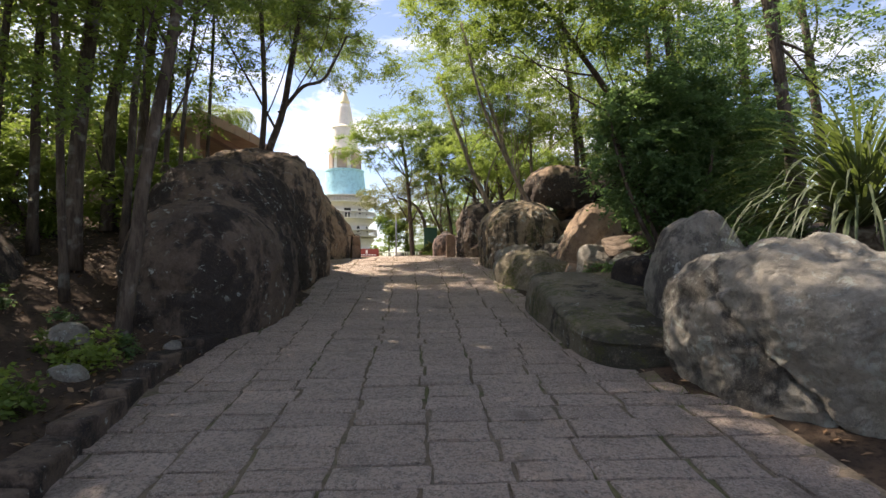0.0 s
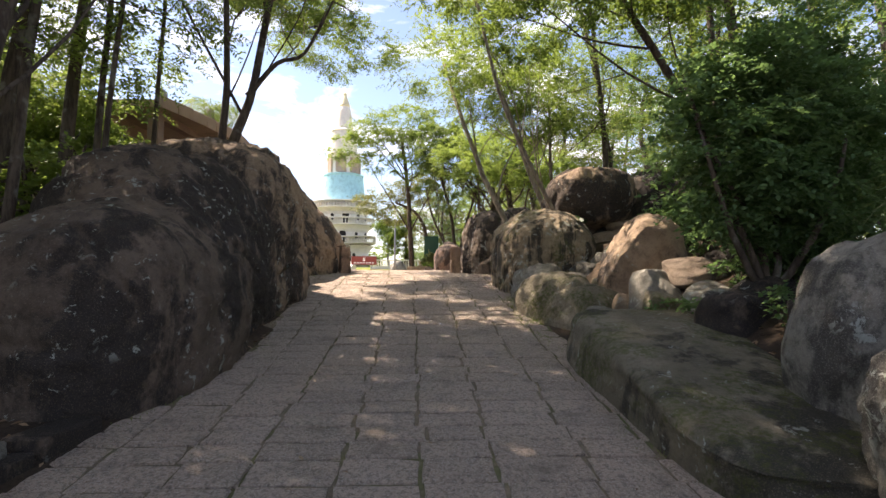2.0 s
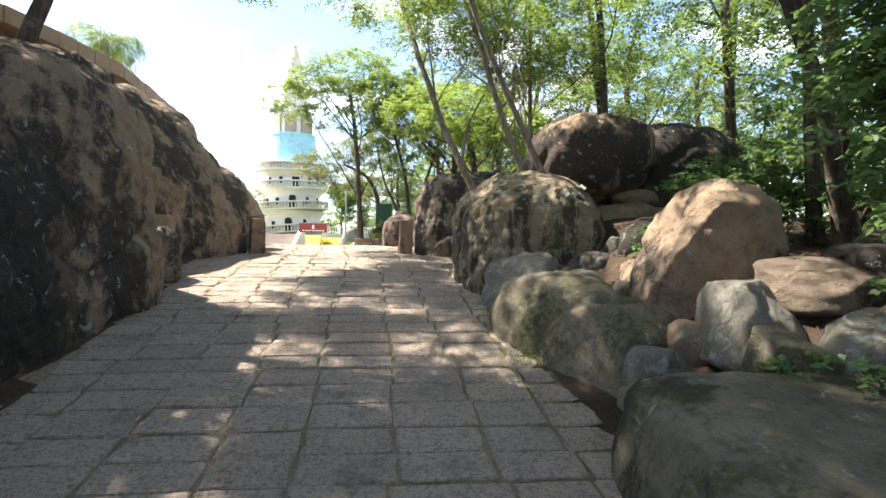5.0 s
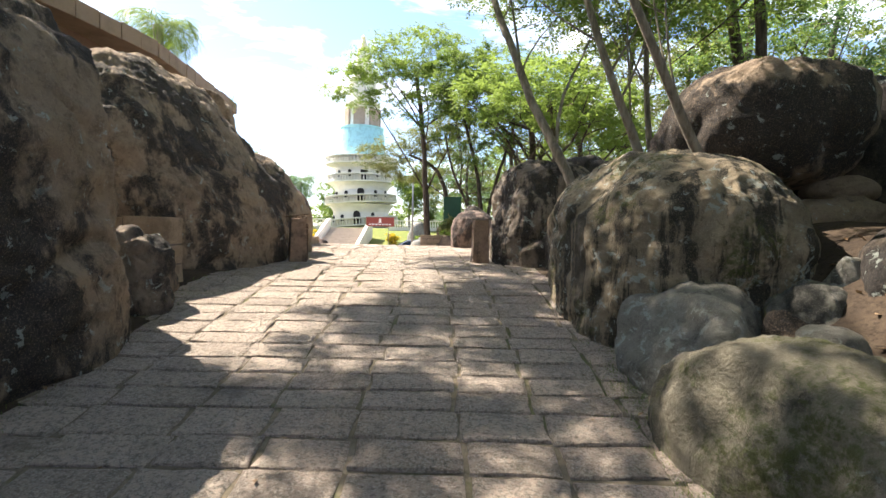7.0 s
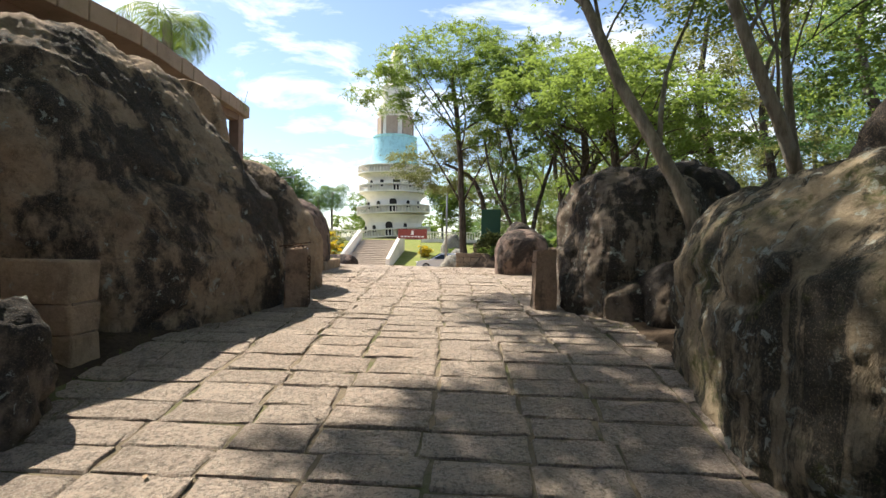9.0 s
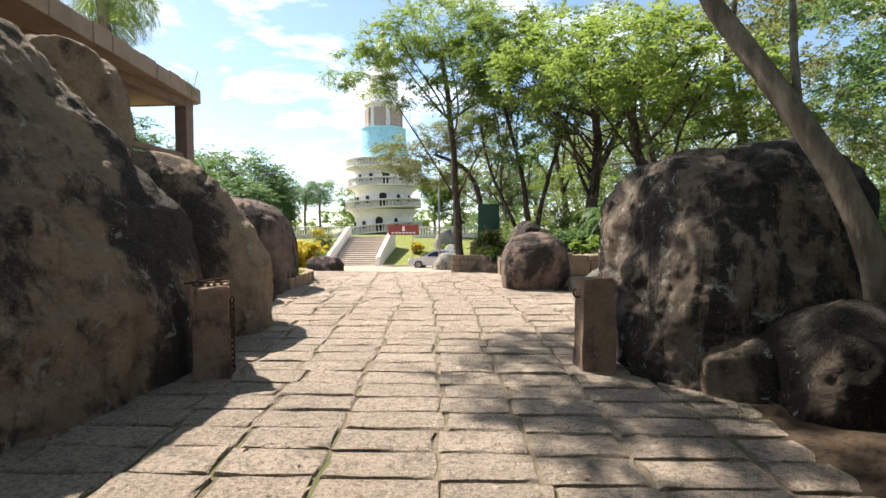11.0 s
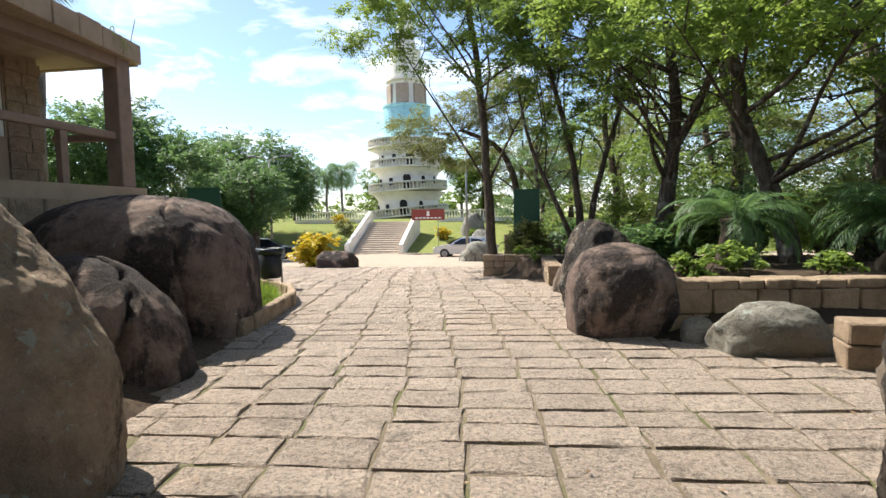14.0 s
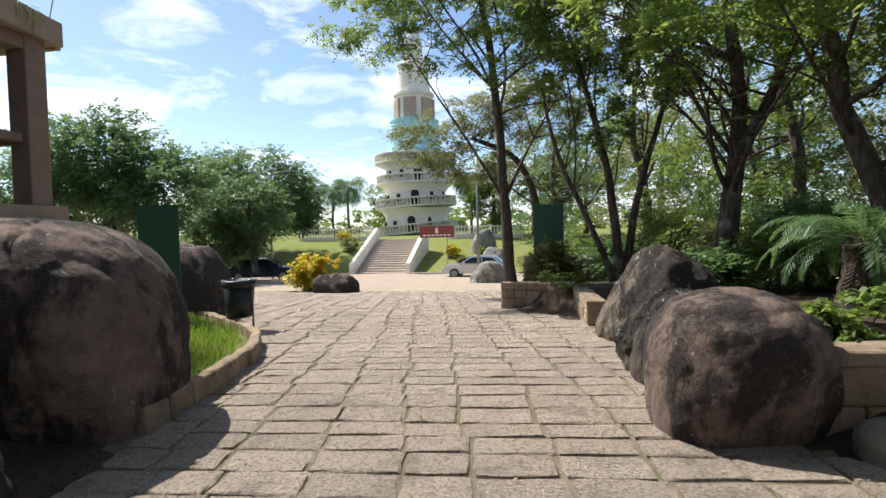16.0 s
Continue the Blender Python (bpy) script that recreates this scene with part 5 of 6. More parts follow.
def kerb_row(name, label, pts, size, high, mat, seed, category="kerb", wide=0.13):
    rng = random.Random(seed)
    k = thing(name, pts[0][0], pts[0][1], 0, label, category, kind="structure")
    ox, oy = pts[0]
    for (xa, ya), (xb, yb) in zip(pts, pts[1:]):
        length = math.hypot(xb - xa, yb - ya)
        n = max(1, round(length / size))
        for i in range(n):
            s = (i + 0.5) / n
            x, y = xa + (xb - xa) * s, ya + (yb - ya) * s
            bm = bmesh.new()
            made = bmesh.ops.create_cube(bm, size=1)["verts"]
            for v in made:
                v.co = Vector((v.co.x * length / n * 0.95 + rng.uniform(-0.015, 0.015), v.co.y * wide + rng.uniform(-0.1, 0.1) * wide, v.co.z * (high + 0.12) + rng.uniform(-0.1, 0.1) * wide))
            bmesh.ops.bevel(bm, geom=list(bm.edges), offset=0.015, segments=1, affect="EDGES")
            ob = part("kerb_stone", bm, mat, k)
            ob.matrix_basis = pose(x - ox, y - oy, path_z(y) + high / 2 - 0.06, 0, 0, math.degrees(math.atan2(yb - ya, xb - xa)) + rng.uniform(-2, 2))
    return k


kerb_row("bank_kerb", "uneven stone kerb along the leafy bank", [(-2.2, -3), (-2.32, 2.8), (-2.62, 4.1), (-2.8, 5.1), (-2.78, 6.3)], 0.62, 0.15, ROCK_BROWN, 511, wide=0.26)
kerb_row("planter_kerb", "curved kerb of tan stones round the grass planter", [(-4.15, 21.3), (-4.3, 22.6), (-4.55, 23.6), (-5.0, 24.5), (-5.7, 25.3), (-6.9, 26.3), (-8.2, 27.4)], 0.34, 0.2, WALL_STONE, 512)
kerb_row("road_kerb", "pale kerb at the foot of the lawn", [(-40, 55), (-14.6, 55)], 1.0, 0.15, STAIR_STONE, 513)
kerb_row("road_kerb", "pale kerb at the foot of the lawn", [(-10.4, 55), (30, 55)], 1.0, 0.15, STAIR_STONE, 514)


def granite_post(label, x, y, rz, high, mat, seed):
    rng = random.Random(seed)
    z = path_z(y) - 0.02
    t = thing("stone_post", x, y, z, label, "bollard", "posts at the gateway", rz=rz)
    bm = bmesh.new()
    made = bmesh.ops.create_cube(bm, size=1)["verts"]
    for v in made:
        top = v.co.z > 0
        v.co = Vector((v.co.x * (0.24 if top else 0.28), v.co.y * (0.24 if top else 0.28), (high if top else -0.1) + (rng.uniform(-0.02, 0.02) if top else 0)))
    bmesh.ops.subdivide_edges(bm, edges=list(bm.edges), cuts=5, use_grid_fill=True)
    for v in bm.verts:
        v.co += 0.014 * noise.noise_vector(v.co * 7 + Vector((seed, 0, 0)))
    bmesh.ops.bevel(bm, geom=[e for e in bm.edges if e.calc_face_angle(0) > 1.0], offset=0.012, segments=2, affect="EDGES")
    part("shaft", bm, mat, t)
    return t, z


def chain_links(parent, points, size=0.05):
    for i, (a, b) in enumerate(zip(points, points[1:])):
        a, b = Vector(a), Vector(b)
        d = (b - a).normalized()
        s = d.orthogonal().normalized()
        s = Matrix.Rotation(math.pi / 2 * (i % 2), 3, d) @ s
        c = (a + b) / 2
        h, w = (b - a).length * 0.68, size * 0.42
        pts = [c + d * h * math.cos(u) + s * w * math.sin(u) for u in [2 * math.pi * q / 10 for q in range(11)]]
        v, f = tube(pts, [size * 0.14] * 11, 5, False)
        raw("link", v, f, RUST, parent, True)


post, pz = granite_post("granite gate post with rusty chain hanging", -2.76, 16.42, 24, 0.72, POST_STONE, 521)
chain = new("chain")
chain.parent = post
chain_links(chain, [(0.145, -0.02 + 0.01 * math.sin(k), 0.62 - 0.045 * k) for k in range(14)])
chain_links(chain, [(0.12 - 0.05 * k, -0.04 + 0.012 * k, 0.735 + 0.006 * math.sin(k * 2)) for k in range(6)])
v, f = tube([(-0.2, 0.03, 0.735), (-0.02, -0.02, 0.765), (0.16, -0.06, 0.79)], [0.008] * 3, 5)
raw("iron_hook", v, f, RUST, post)
post2, pz2 = granite_post("dark granite gate post with iron ring", 0.24, 16.85, 8, 0.74, POST_STONE, 522)
v, f = tube([(-0.14 - 0.035 * math.sin(a), 0.0, 0.62 + 0.035 * math.cos(a)) for a in [0.3 + 5.4 * q / 10 for q in range(11)]], [0.008] * 11, 6)
raw("iron_ring", v, f, RUST, post2, True)


# ---- terrace house ----
def terrace_house():
    h = thing("terrace_house", -8.6, 18, 0, "stone house with flat roof over a railed terrace", "house")
    ox, oy = -8.6, 18.0

    def b(name, x0, x1, y0, y1, z0, z1, mat, parent=h, bevel=0.0, label=""):
        return part(name, cube(x0 - ox, x1 - ox, y0 - oy, y1 - oy, z0, z1, bevel), mat, parent, label)
    # long wall with window and door openings
    ys = [(15.3, 16.0), (17.0, 17.6), (18.6, 20.8), (22.7, 23.3)]
    for y0, y1 in ys:
        b("wall", -8.85, -8.6, y0, y1, 3.0, 5.9, STUCCO)
    for y0, y1, z0, z1 in ((16.0, 17.0, 4.5, 5.55), (17.6, 18.6, 3.88, 5.7), (20.8, 22.7, 4.6, 5.72)):
        if z0 > 4:
            b("wall", -8.85, -8.6, y0, y1, 3.0, z0, STUCCO)
        b("wall", -8.85, -8.6, y0, y1, z1, 5.9, STUCCO)
        win = b("window" if z0 > 4 else "door", -8.74, -8.70, y0 + 0.06, y1 - 0.06, z0 + 0.06, z1 - 0.06, DARK_GLASS)
        for nm, q in (("frame_side", (y0, y0 + 0.06, z0, z1)), ("frame_side", (y1 - 0.06, y1, z0, z1)), ("frame_top", (y0 + 0.06, y1 - 0.06, z1 - 0.06, z1)), ("frame_bottom", (y0 + 0.06, y1 - 0.06, z0, z0 + 0.06)), ("mullion", ((y0 + y1) / 2 - 0.025, (y0 + y1) / 2 + 0.025, z0 + 0.06, z1 - 0.06))):
            f = b(nm, -8.76, -8.62, q[0], q[1], q[2], q[3], LAMP_WHITE)
            f.parent = win
    b("end_wall", -11.6, -8.853, 23.05, 23.3, 3.0, 5.9, STUCCO)
    b("back_wall", -11.6, -11.35, 15.55, 23.05, 3.0, 5.9, STUCCO)
    b("near_wall", -11.6, -8.853, 15.3, 15.55, 3.0, 5.9, STUCCO)
    rng = random.Random(8)
    z = 3.9
    while z < 5.8:
        y = 22.72
        hh = rng.uniform(0.2, 0.3)
        hh = min(hh, 5.9 - z)
        while y < 23.3:
            l = min(rng.uniform(0.25, 0.45), 23.33 - y)
            if l > 0.05:
                b("facing_stone", -8.6, -8.56, y + 0.008, y + l - 0.008, z + 0.008, z + hh - 0.008, WALL_STONE, bevel=0.01)
            y += l
        z += hh
    front = [(-7.28, 23.85), (-6.55, 18.6), (-6.75, 16.6), (-7.1, 14.9)]
    bm = bmesh.new()
    outline = front + [(-11.8, 14.9), (-11.8, 23.85)]
    lower = [bm.verts.new((px - ox, py - oy, 5.9)) for px, py in outline]
    upper = [bm.verts.new((px - ox, py - oy, 6.08)) for px, py in outline]
    bm.faces.new(lower)
    bm.faces.new(upper[::-1])
    for i in range(len(outline)):
        j = (i + 1) % len(outline)
        bm.faces.new((lower[i], upper[i], upper[j], lower[j]))
    bmesh.ops.recalc_face_normals(bm, faces=bm.faces)
    part("roof_slab", bm, STUCCO, h)
    for (xa, ya), (xb, yb) in zip(front, front[1:]):
        span = math.hypot(xb - xa, yb - ya)
        n = round(span / 0.5)
        for i in range(n):
            s = (i + 0.5) / n
            blk = part("roof_edge_block", cube(-span / n / 2 + 0.006, span / n / 2 - 0.006, 0.0, 0.1 + rng.uniform(-0.015, 0.015), 5.88, 6.2 + rng.uniform(-0.02, 0.015), 0.015), STUCCO, h)
            blk.matrix_basis = pose(xa + (xb - xa) * s - ox, ya + (yb - ya) * s - oy, 0, 0, 0, math.degrees(math.atan2(yb - ya, xb - xa)))
    x = -11.8
    while x < -7.32:
        l = min(rng.uniform(0.42, 0.6), -7.29 - x)
        b("roof_edge_block", x + 0.006, x + l - 0.006, 23.85, 23.94, 5.88, 6.2, STUCCO, bevel=0.015)
        x += l
    b("terrace_floor", -8.6, -7.12, 15.0, 23.75, 3.62, 3.84, STUCCO)
    for yy in (23.5, 18.8, 15.3):
        b("column", -7.5, -7.22, yy - 0.14, yy + 0.14, 3.84, 5.9, COLUMN_STONE, bevel=0.02)
    b("beam", -7.48, -7.24, 15.1, 23.6, 5.72, 5.9, COLUMN_STONE)
    b("handrail", -7.42, -7.3, 15.4, 23.36, 4.60, 4.72, COLUMN_STONE, bevel=0.02)
    b("handrail", -8.56, -7.5, 23.44, 23.56, 4.60, 4.72, COLUMN_STONE, bevel=0.02)
    for k in range(7):
        yy = 22.4 - k * 1.05
        if min(abs(yy - 18.8), abs(yy - 15.3)) > 0.3:
            b("rail_post", -7.41, -7.31, yy - 0.06, yy + 0.06, 3.84, 4.6, COLUMN_STONE, bevel=0.01)
    b("floodlight", -7.3, -7.1, 15.1, 15.35, 6.2, 6.42, STEEL, bevel=0.02)
    v, f = tube([(-7.35 - ox, 23.8 - oy, 6.1), (-7.2 - ox, 23.8 - oy, 6.62)], [0.008, 0.006], 5)
    raw("roof_rod", v, f, STEEL, h)
    return h


terrace_house()
stone_wall("terrace_base", "rough stone base wall under the terrace", -7.12, 23.75, -7.12, 15.0, 1.9, 3.62, 0.3, 530, 0.3)
stone_wall("terrace_base_end", "rough stone base wall under the terrace", -7.15, 23.6, -9.4, 23.6, 1.9, 3.62, 0.3, 531, 0.3)
for k, (bx, by) in enumerate(((-7.2, 21.3), (-7.25, 20.4), (-7.3, 23.3), (-7.0, 17.6), (-7.2, 16.2))):
    rosette("wiry plant growing on the roof edge", bx, by, 6.1, 40, 0.55, 0.006, LEAF_MID, 540 + k, (0.3, 1.4), 2.2, "plant", "roof_plant")


# ---- tower ----
def tower(x, y, z):
    t = thing("tower", x, y, z, "round cream tower with balustraded tiers and blue drum", "tower")
    prof = [(4.0, -0.6), (3.95, 2.2), (4.3, 2.75), (4.9, 3.3), (4.0, 3.4), (3.8, 3.45), (3.75, 5.3), (4.1, 5.8), (4.7, 6.25), (3.8, 6.35), (3.65, 6.4), (3.6, 7.9), (3.95, 8.3), (4.9, 8.75), (3.6, 8.85), (3.4, 10.2)]
    part("wall", lathe(bmesh.new(), prof, 48), TOWER_WHITE, t, smooth=False)
    part("blue_drum", lathe(bmesh.new(), [(3.5, 10.2), (3.4, 10.5), (3.0, 14.0), (3.1, 14.1), (3.1, 14.3), (2.4, 14.3)], 40), TOWER_BLUE, t, "sky-blue mosaic drum")
    part("upper_drum", lathe(bmesh.new(), [(2.35, 14.25), (2.3, 17.2), (2.6, 17.4), (2.55, 17.7), (2.1, 17.8), (1.9, 21.0), (2.05, 21.2), (1.4, 21.6), (1.0, 24.6), (0.8, 25.1)], 32), TOWER_WHITE, t)
    part("figure", lathe(bmesh.new(), [(0.75, 25.0), (0.85, 25.4), (0.5, 26.4), (0.3, 26.9), (0.33, 27.3), (0.05, 27.6)], 16), GOLD, t, "plain gilded top shape")
    for k in range(4):
        a = radians(-90 + 55 * (k - 1))
        m = pose(2.3 * math.cos(a), 2.3 * math.sin(a), 14.5, 0, 0, math.degrees(a) + 90)
        bm = bmesh.new()
        box(bm, -0.8, 0.8, -0.16, 0.3, 0.0, 2.4, 0.05, m)
        part("niche", bm, TOWER_BROWN, t, "brown niche")
    for zz, r, tilt in ((0.4, 5.3, 5.0), (3.6, 5.1, 3.0), (6.5, 4.9, 1.0), (9.0, 5.1, 0.0)):
        m = pose(0, 0, zz, 0, -tilt, 0)
        slab = part("balcony", lathe(bmesh.new(), [(r - 0.5, -0.28), (r, -0.2), (r + 0.06, -0.16), (r + 0.06, 0.0), (r - 0.1, 0.0)], 48, m), TOWER_WHITE, t)
        ring = bmesh.new()
        lathe(ring, [(r - 0.08, 0.82), (r + 0.06, 0.82), (r + 0.06, 0.96), (r - 0.08, 0.96)], 48, m)
        part("handrail", ring, TOWER_WHITE, slab)
        bal = bmesh.new()
        for k in range(72):
            a = 2 * math.pi * k / 72
            lathe(bal, [(0.06, 0), (0.095, 0.25), (0.05, 0.6), (0.07, 0.82)], 6, m @ pose((r - 0.01) * math.cos(a), (r - 0.01) * math.sin(a), 0))
        tagged(part("baluster_ring", bal, TOWER_WHITE, slab), kind="stuff")
        if zz < 9:
            for k in range(-3, 4):
                a = radians(-90 + 32 * k + 4 + zz * 2)
                rr = {0.4: 3.98, 3.6: 3.79, 6.5: 3.63}[zz]
                w, h = (0.48, 1.9) if k == 0 else (0.24, 0.95)
                m2 = m @ pose(rr * math.cos(a), rr * math.sin(a), 0.0 if k == 0 else 0.6, 0, 0, math.degrees(a) + 90)
                bm = bmesh.new()
                outline = [(-w, 0), (w, 0), (w, h - w)] + [(w * math.cos(u), h - w + w * math.sin(u)) for u in [math.pi * q / 8 for q in range(1, 8)]] + [(-w, h - w)]
                front = [bm.verts.new(m2 @ Vector((p, -0.06, q))) for p, q in outline]
                back = [bm.verts.new(m2 @ Vector((p, 0.25, q))) for p, q in outline]
                bm.faces.new(front)
                for i in range(len(front)):
                    j = (i + 1) % len(front)
                    bm.faces.new((front[i], front[j], back[j], back[i]))
                part("doorway" if k == 0 else "window", bm, DOOR_DARK, t)
    return t


tower(-15.6, 83.0, 2.75)


# ---- stairs up to the tower ----
def stairs():
    s = thing("stairs", -12.45, 55.6, 0.1, "wide flight of pale concrete steps with side walls", "stairs", kind="structure")
    n, rise, run = 16, 0.158, 0.4
    for k in range(n):
        part("step", cube(-1.85, 1.85, k * run, (k + 1) * run + 0.02, -0.2, (k + 1) * rise, 0.015), STAIR_STONE, s)
    for sx, w in ((-2.2, 0.34), (2.2, 0.34)):
        bm = bmesh.new()
        prof = [(-0.3, -0.2), (-0.3, 0.85), (0.0, 0.95), (n * run, n * rise + 0.95), (n * run + 0.5, n * rise + 0.95), (n * run + 0.5, -0.2)]
        a = [bm.verts.new((sx - w / 2, p, q)) for p, q in prof]
        b = [bm.verts.new((sx + w / 2, p, q)) for p, q in prof]
        bm.faces.new(a)
        bm.faces.new(b[::-1])
        for i in range(len(prof)):
            j = (i + 1) % len(prof)
            bm.faces.new((a[i], b[i], b[j], a[j]))
        bmesh.ops.recalc_face_normals(bm, faces=bm.faces)
        bmesh.ops.bevel(bm, geom=list(bm.edges), offset=0.03, segments=2, affect="EDGES")
        part("side_wall", bm, TOWER_WHITE, s)
    return s


stairs()


def balustrade(x0, x1, y, z):
    b = thing("balustrade", x0, y, z, "long cream balustrade on the upper terrace", "balustrade")
    part("plinth", cube(0, x1 - x0, -0.15, 0.15, -0.6, 0.08), TOWER_WHITE, b)
    part("handrail", cube(0, x1 - x0, -0.12, 0.12, 0.78, 0.92, 0.02), TOWER_WHITE, b)
    n = int((x1 - x0) / 0.3)
    for k in range(n):
        part("baluster", lathe(bmesh.new(), [(0.06, 0.08), (0.1, 0.3), (0.05, 0.6), (0.07, 0.78)], 6, pose((k + 0.5) * 0.3, 0, 0)), TOWER_WHITE, b)


balustrade(-25.5, -16.8, 70, 2.75)
balustrade(-9.5, -2.0, 70, 2.75)


# ---- vehicles ----
def sedan(label, x, y, z, rz, paint):
    c = thing("car", x, y, z, label, "car", "parked cars", rz=rz)
    prof = [(-2.15, 0.30), (-2.2, 0.62), (-2.1, 0.88), (-1.45, 0.95), (1.0, 0.92), (1.95, 0.80), (2.15, 0.62), (2.15, 0.30)]
    cab = [(-1.75, 0.90), (-1.15, 1.36), (-0.5, 1.44), (0.25, 1.40), (1.1, 0.90)]

    def slab(pts, w0, w1, zsplit):
        bm = bmesh.new()
        sides = []
        for s in (-1, 1):
            sides.append([bm.verts.new((p, s * (w0 if q < zsplit else w1), q)) for p, q in pts])
        bm.faces.new(sides[0])
        bm.faces.new(sides[1][::-1])
        for i in range(len(pts)):
            j = (i + 1) % len(pts)
            bm.faces.new((sides[0][i], sides[0][j], sides[1][j], sides[1][i]))
        bmesh.ops.recalc_face_normals(bm, faces=bm.faces)
        bmesh.ops.bevel(bm, geom=list(bm.edges), offset=0.05, segments=2, affect="EDGES")
        return bm
    part("body", slab(prof, 0.86, 0.84, 0.5), paint, c, smooth=False)
    part("cabin", slab(cab, 0.80, 0.62, 1.0), paint, c)
    for s in (-1, 1):
        for pts in ([(-1.5, 0.97), (-1.1, 1.29), (-0.45, 1.35), (-0.45, 0.97)], [(-0.37, 0.97), (-0.37, 1.35), (0.2, 1.32), (0.85, 0.97)]):
            bm = bmesh.new()
            vs = []
            for off in (0.0, 0.03):
                vs.append([bm.verts.new((p, s * (0.80 - (q - 0.9) * 0.36 + off), q)) for p, q in pts])
            bm.faces.new(vs[1])
            for i in range(4):
                j = (i + 1) % 4
                bm.faces.new((vs[0][i], vs[0][j], vs[1][j], vs[1][i]))
            part("side_window", bm, DARK_GLASS, c)
    for x0, z0, x1, z1, nm in ((1.02, 0.98, 0.32, 1.39, "windscreen"), (-1.68, 0.98, -1.2, 1.35, "rear_window")):
        bm = bmesh.new()
        d = 0.03 if x0 > 0 else -0.03
        q = [bm.verts.new(p) for p in ((x0 + d, -0.7, z0), (x0 + d, 0.7, z0), (x1 + d, 0.55, z1), (x1 + d, -0.55, z1))]
        q2 = [bm.verts.new(v.co - Vector((d, 0, 0.04))) for v in q]
        bm.faces.new(q)
        for i in range(4):
            j = (i + 1) % 4
            bm.faces.new((q[i], q2[i], q2[j], q[j]))
        part(nm, bm, DARK_GLASS, c)
    for wx in (-1.3, 1.35):
        for s in (-1, 1):
            tyre = part("wheel", lathe(bmesh.new(), [(0.22, -0.1), (0.31, -0.1), (0.325, -0.05), (0.325, 0.05), (0.31, 0.1), (0.22, 0.1)], 24, pose(wx, s * 0.80, 0.325, 90)), RUBBER, c)
            part("rim", lathe(bmesh.new(), [(0.05, -0.11), (0.215, -0.1), (0.22, 0.1), (0.05, 0.11)], 16, pose(wx, s * 0.805, 0.325, 90)), STEEL, tyre)
    for s in (-1, 1):
        part("headlight", cube(2.03, 2.17, s * 0.62 - 0.16, s * 0.62 + 0.16, 0.6, 0.74, 0.03), LAMP_WHITE, c)
        part("tail_light", cube(-2.2, -2.08, s * 0.64 - 0.14, s * 0.64 + 0.14, 0.66, 0.82, 0.03), RED_SIGN, c)
        part("mirror", cube(0.62, 0.76, s * 0.92 - 0.09, s * 0.92 + 0.09, 0.95, 1.08, 0.03), paint, c)
    return c


sedan("silver sedan parked at the roadside", -4.75, 51.6, path_z(51.6) - 0.04, 176, CAR_SILVER)
sedan("dark blue sedan parked at the roadside", -18.0, 48.5, path_z(48.5) - 0.04, 15, CAR_DARK)


# ---- signs, bin, lamps ----
def board_sign(name, label, x, y, z, w, z0, z1, mat, rz, legs=2, leg_mat=STEEL, category="sign"):
    s = thing(name, x, y, z, label, category, rz=rz)
    part("board", cube(-w / 2, w / 2, -0.02, 0.02, z0, z1, 0.006), mat, s)
    for lx in ([-w * 0.42, w * 0.42] if legs == 2 else [0.3 * w]):
        v, f = tube([(lx, 0.045, -0.1), (lx, 0.045, z1)], [0.025, 0.025], 8)
        raw("leg", v, f, leg_mat, s)
    part("edge", cube(-w / 2 - 0.02, w / 2 + 0.02, -0.028, 0.024, z1, z1 + 0.025), mat, s)
    return s


board_sign("notice_board", "tall dark green notice board on two legs", -0.78, 33.3, ground_z(-0.78, 33.3), 0.85, 4.06 - 1.4 - ground_z(-0.78, 33.3), 4.06 - ground_z(-0.78, 33.3), GREEN_BOARD, -8)
board_sign("notice_board", "dark green notice board seen among boulders", -7.3, 25.6, ground_z(-7.3, 25.6), 0.62, 0.35, 1.85, GREEN_BOARD, 20)
sign = board_sign("red_sign", "red sign board with white emblem on a post", -8.35, 57.0, ground_z(-8.35, 57), 2.65, 2.55, 3.4, RED_SIGN, 2, 1)
part("emblem", cube(-0.1, 0.1, -0.034, -0.03, 2.98, 3.28), WHITE_PAINT, sign, "white emblem")
part("emblem_arm", cube(-0.15, 0.15, -0.034, -0.03, 2.9, 2.98), WHITE_PAINT, sign)
for k in range(7):
    part("letter_bar", cube(-1.05 + k * 0.31, -0.82 + k * 0.31, -0.034, -0.03, 2.68, 2.79), WHITE_PAINT, sign)


def litter_bin(x, y):
    z = path_z(y) + 0.16
    t = thing("litter_bin", x, y, z, "round black litter bin lined with a bag", "bin")
    part("body", lathe(bmesh.new(), [(0.19, 0.06), (0.21, 0.08), (0.25, 0.62), (0.22, 0.62), (0.2, 0.2)], 28), BLACK_PLASTIC, t, smooth=True)
    bm = lathe(bmesh.new(), [(0.24, 0.56), (0.275, 0.55), (0.285, 0.6), (0.275, 0.66), (0.23, 0.665), (0.21, 0.5)], 36)
    for v in bm.verts:
        v.co += 0.02 * noise.noise_vector(v.co * 12)
    part("bag_rim", bm, BLACK_PLASTIC, t, "crumpled black bag rim", True)
    for sx in (-0.235, 0.235):
        v, f = tube([(sx, 0.0, -0.3), (sx, 0, 0.5)], [0.018, 0.018], 8)
        raw("post", v, f, STEEL, t)


litter_bin(-6.0, 25.75)


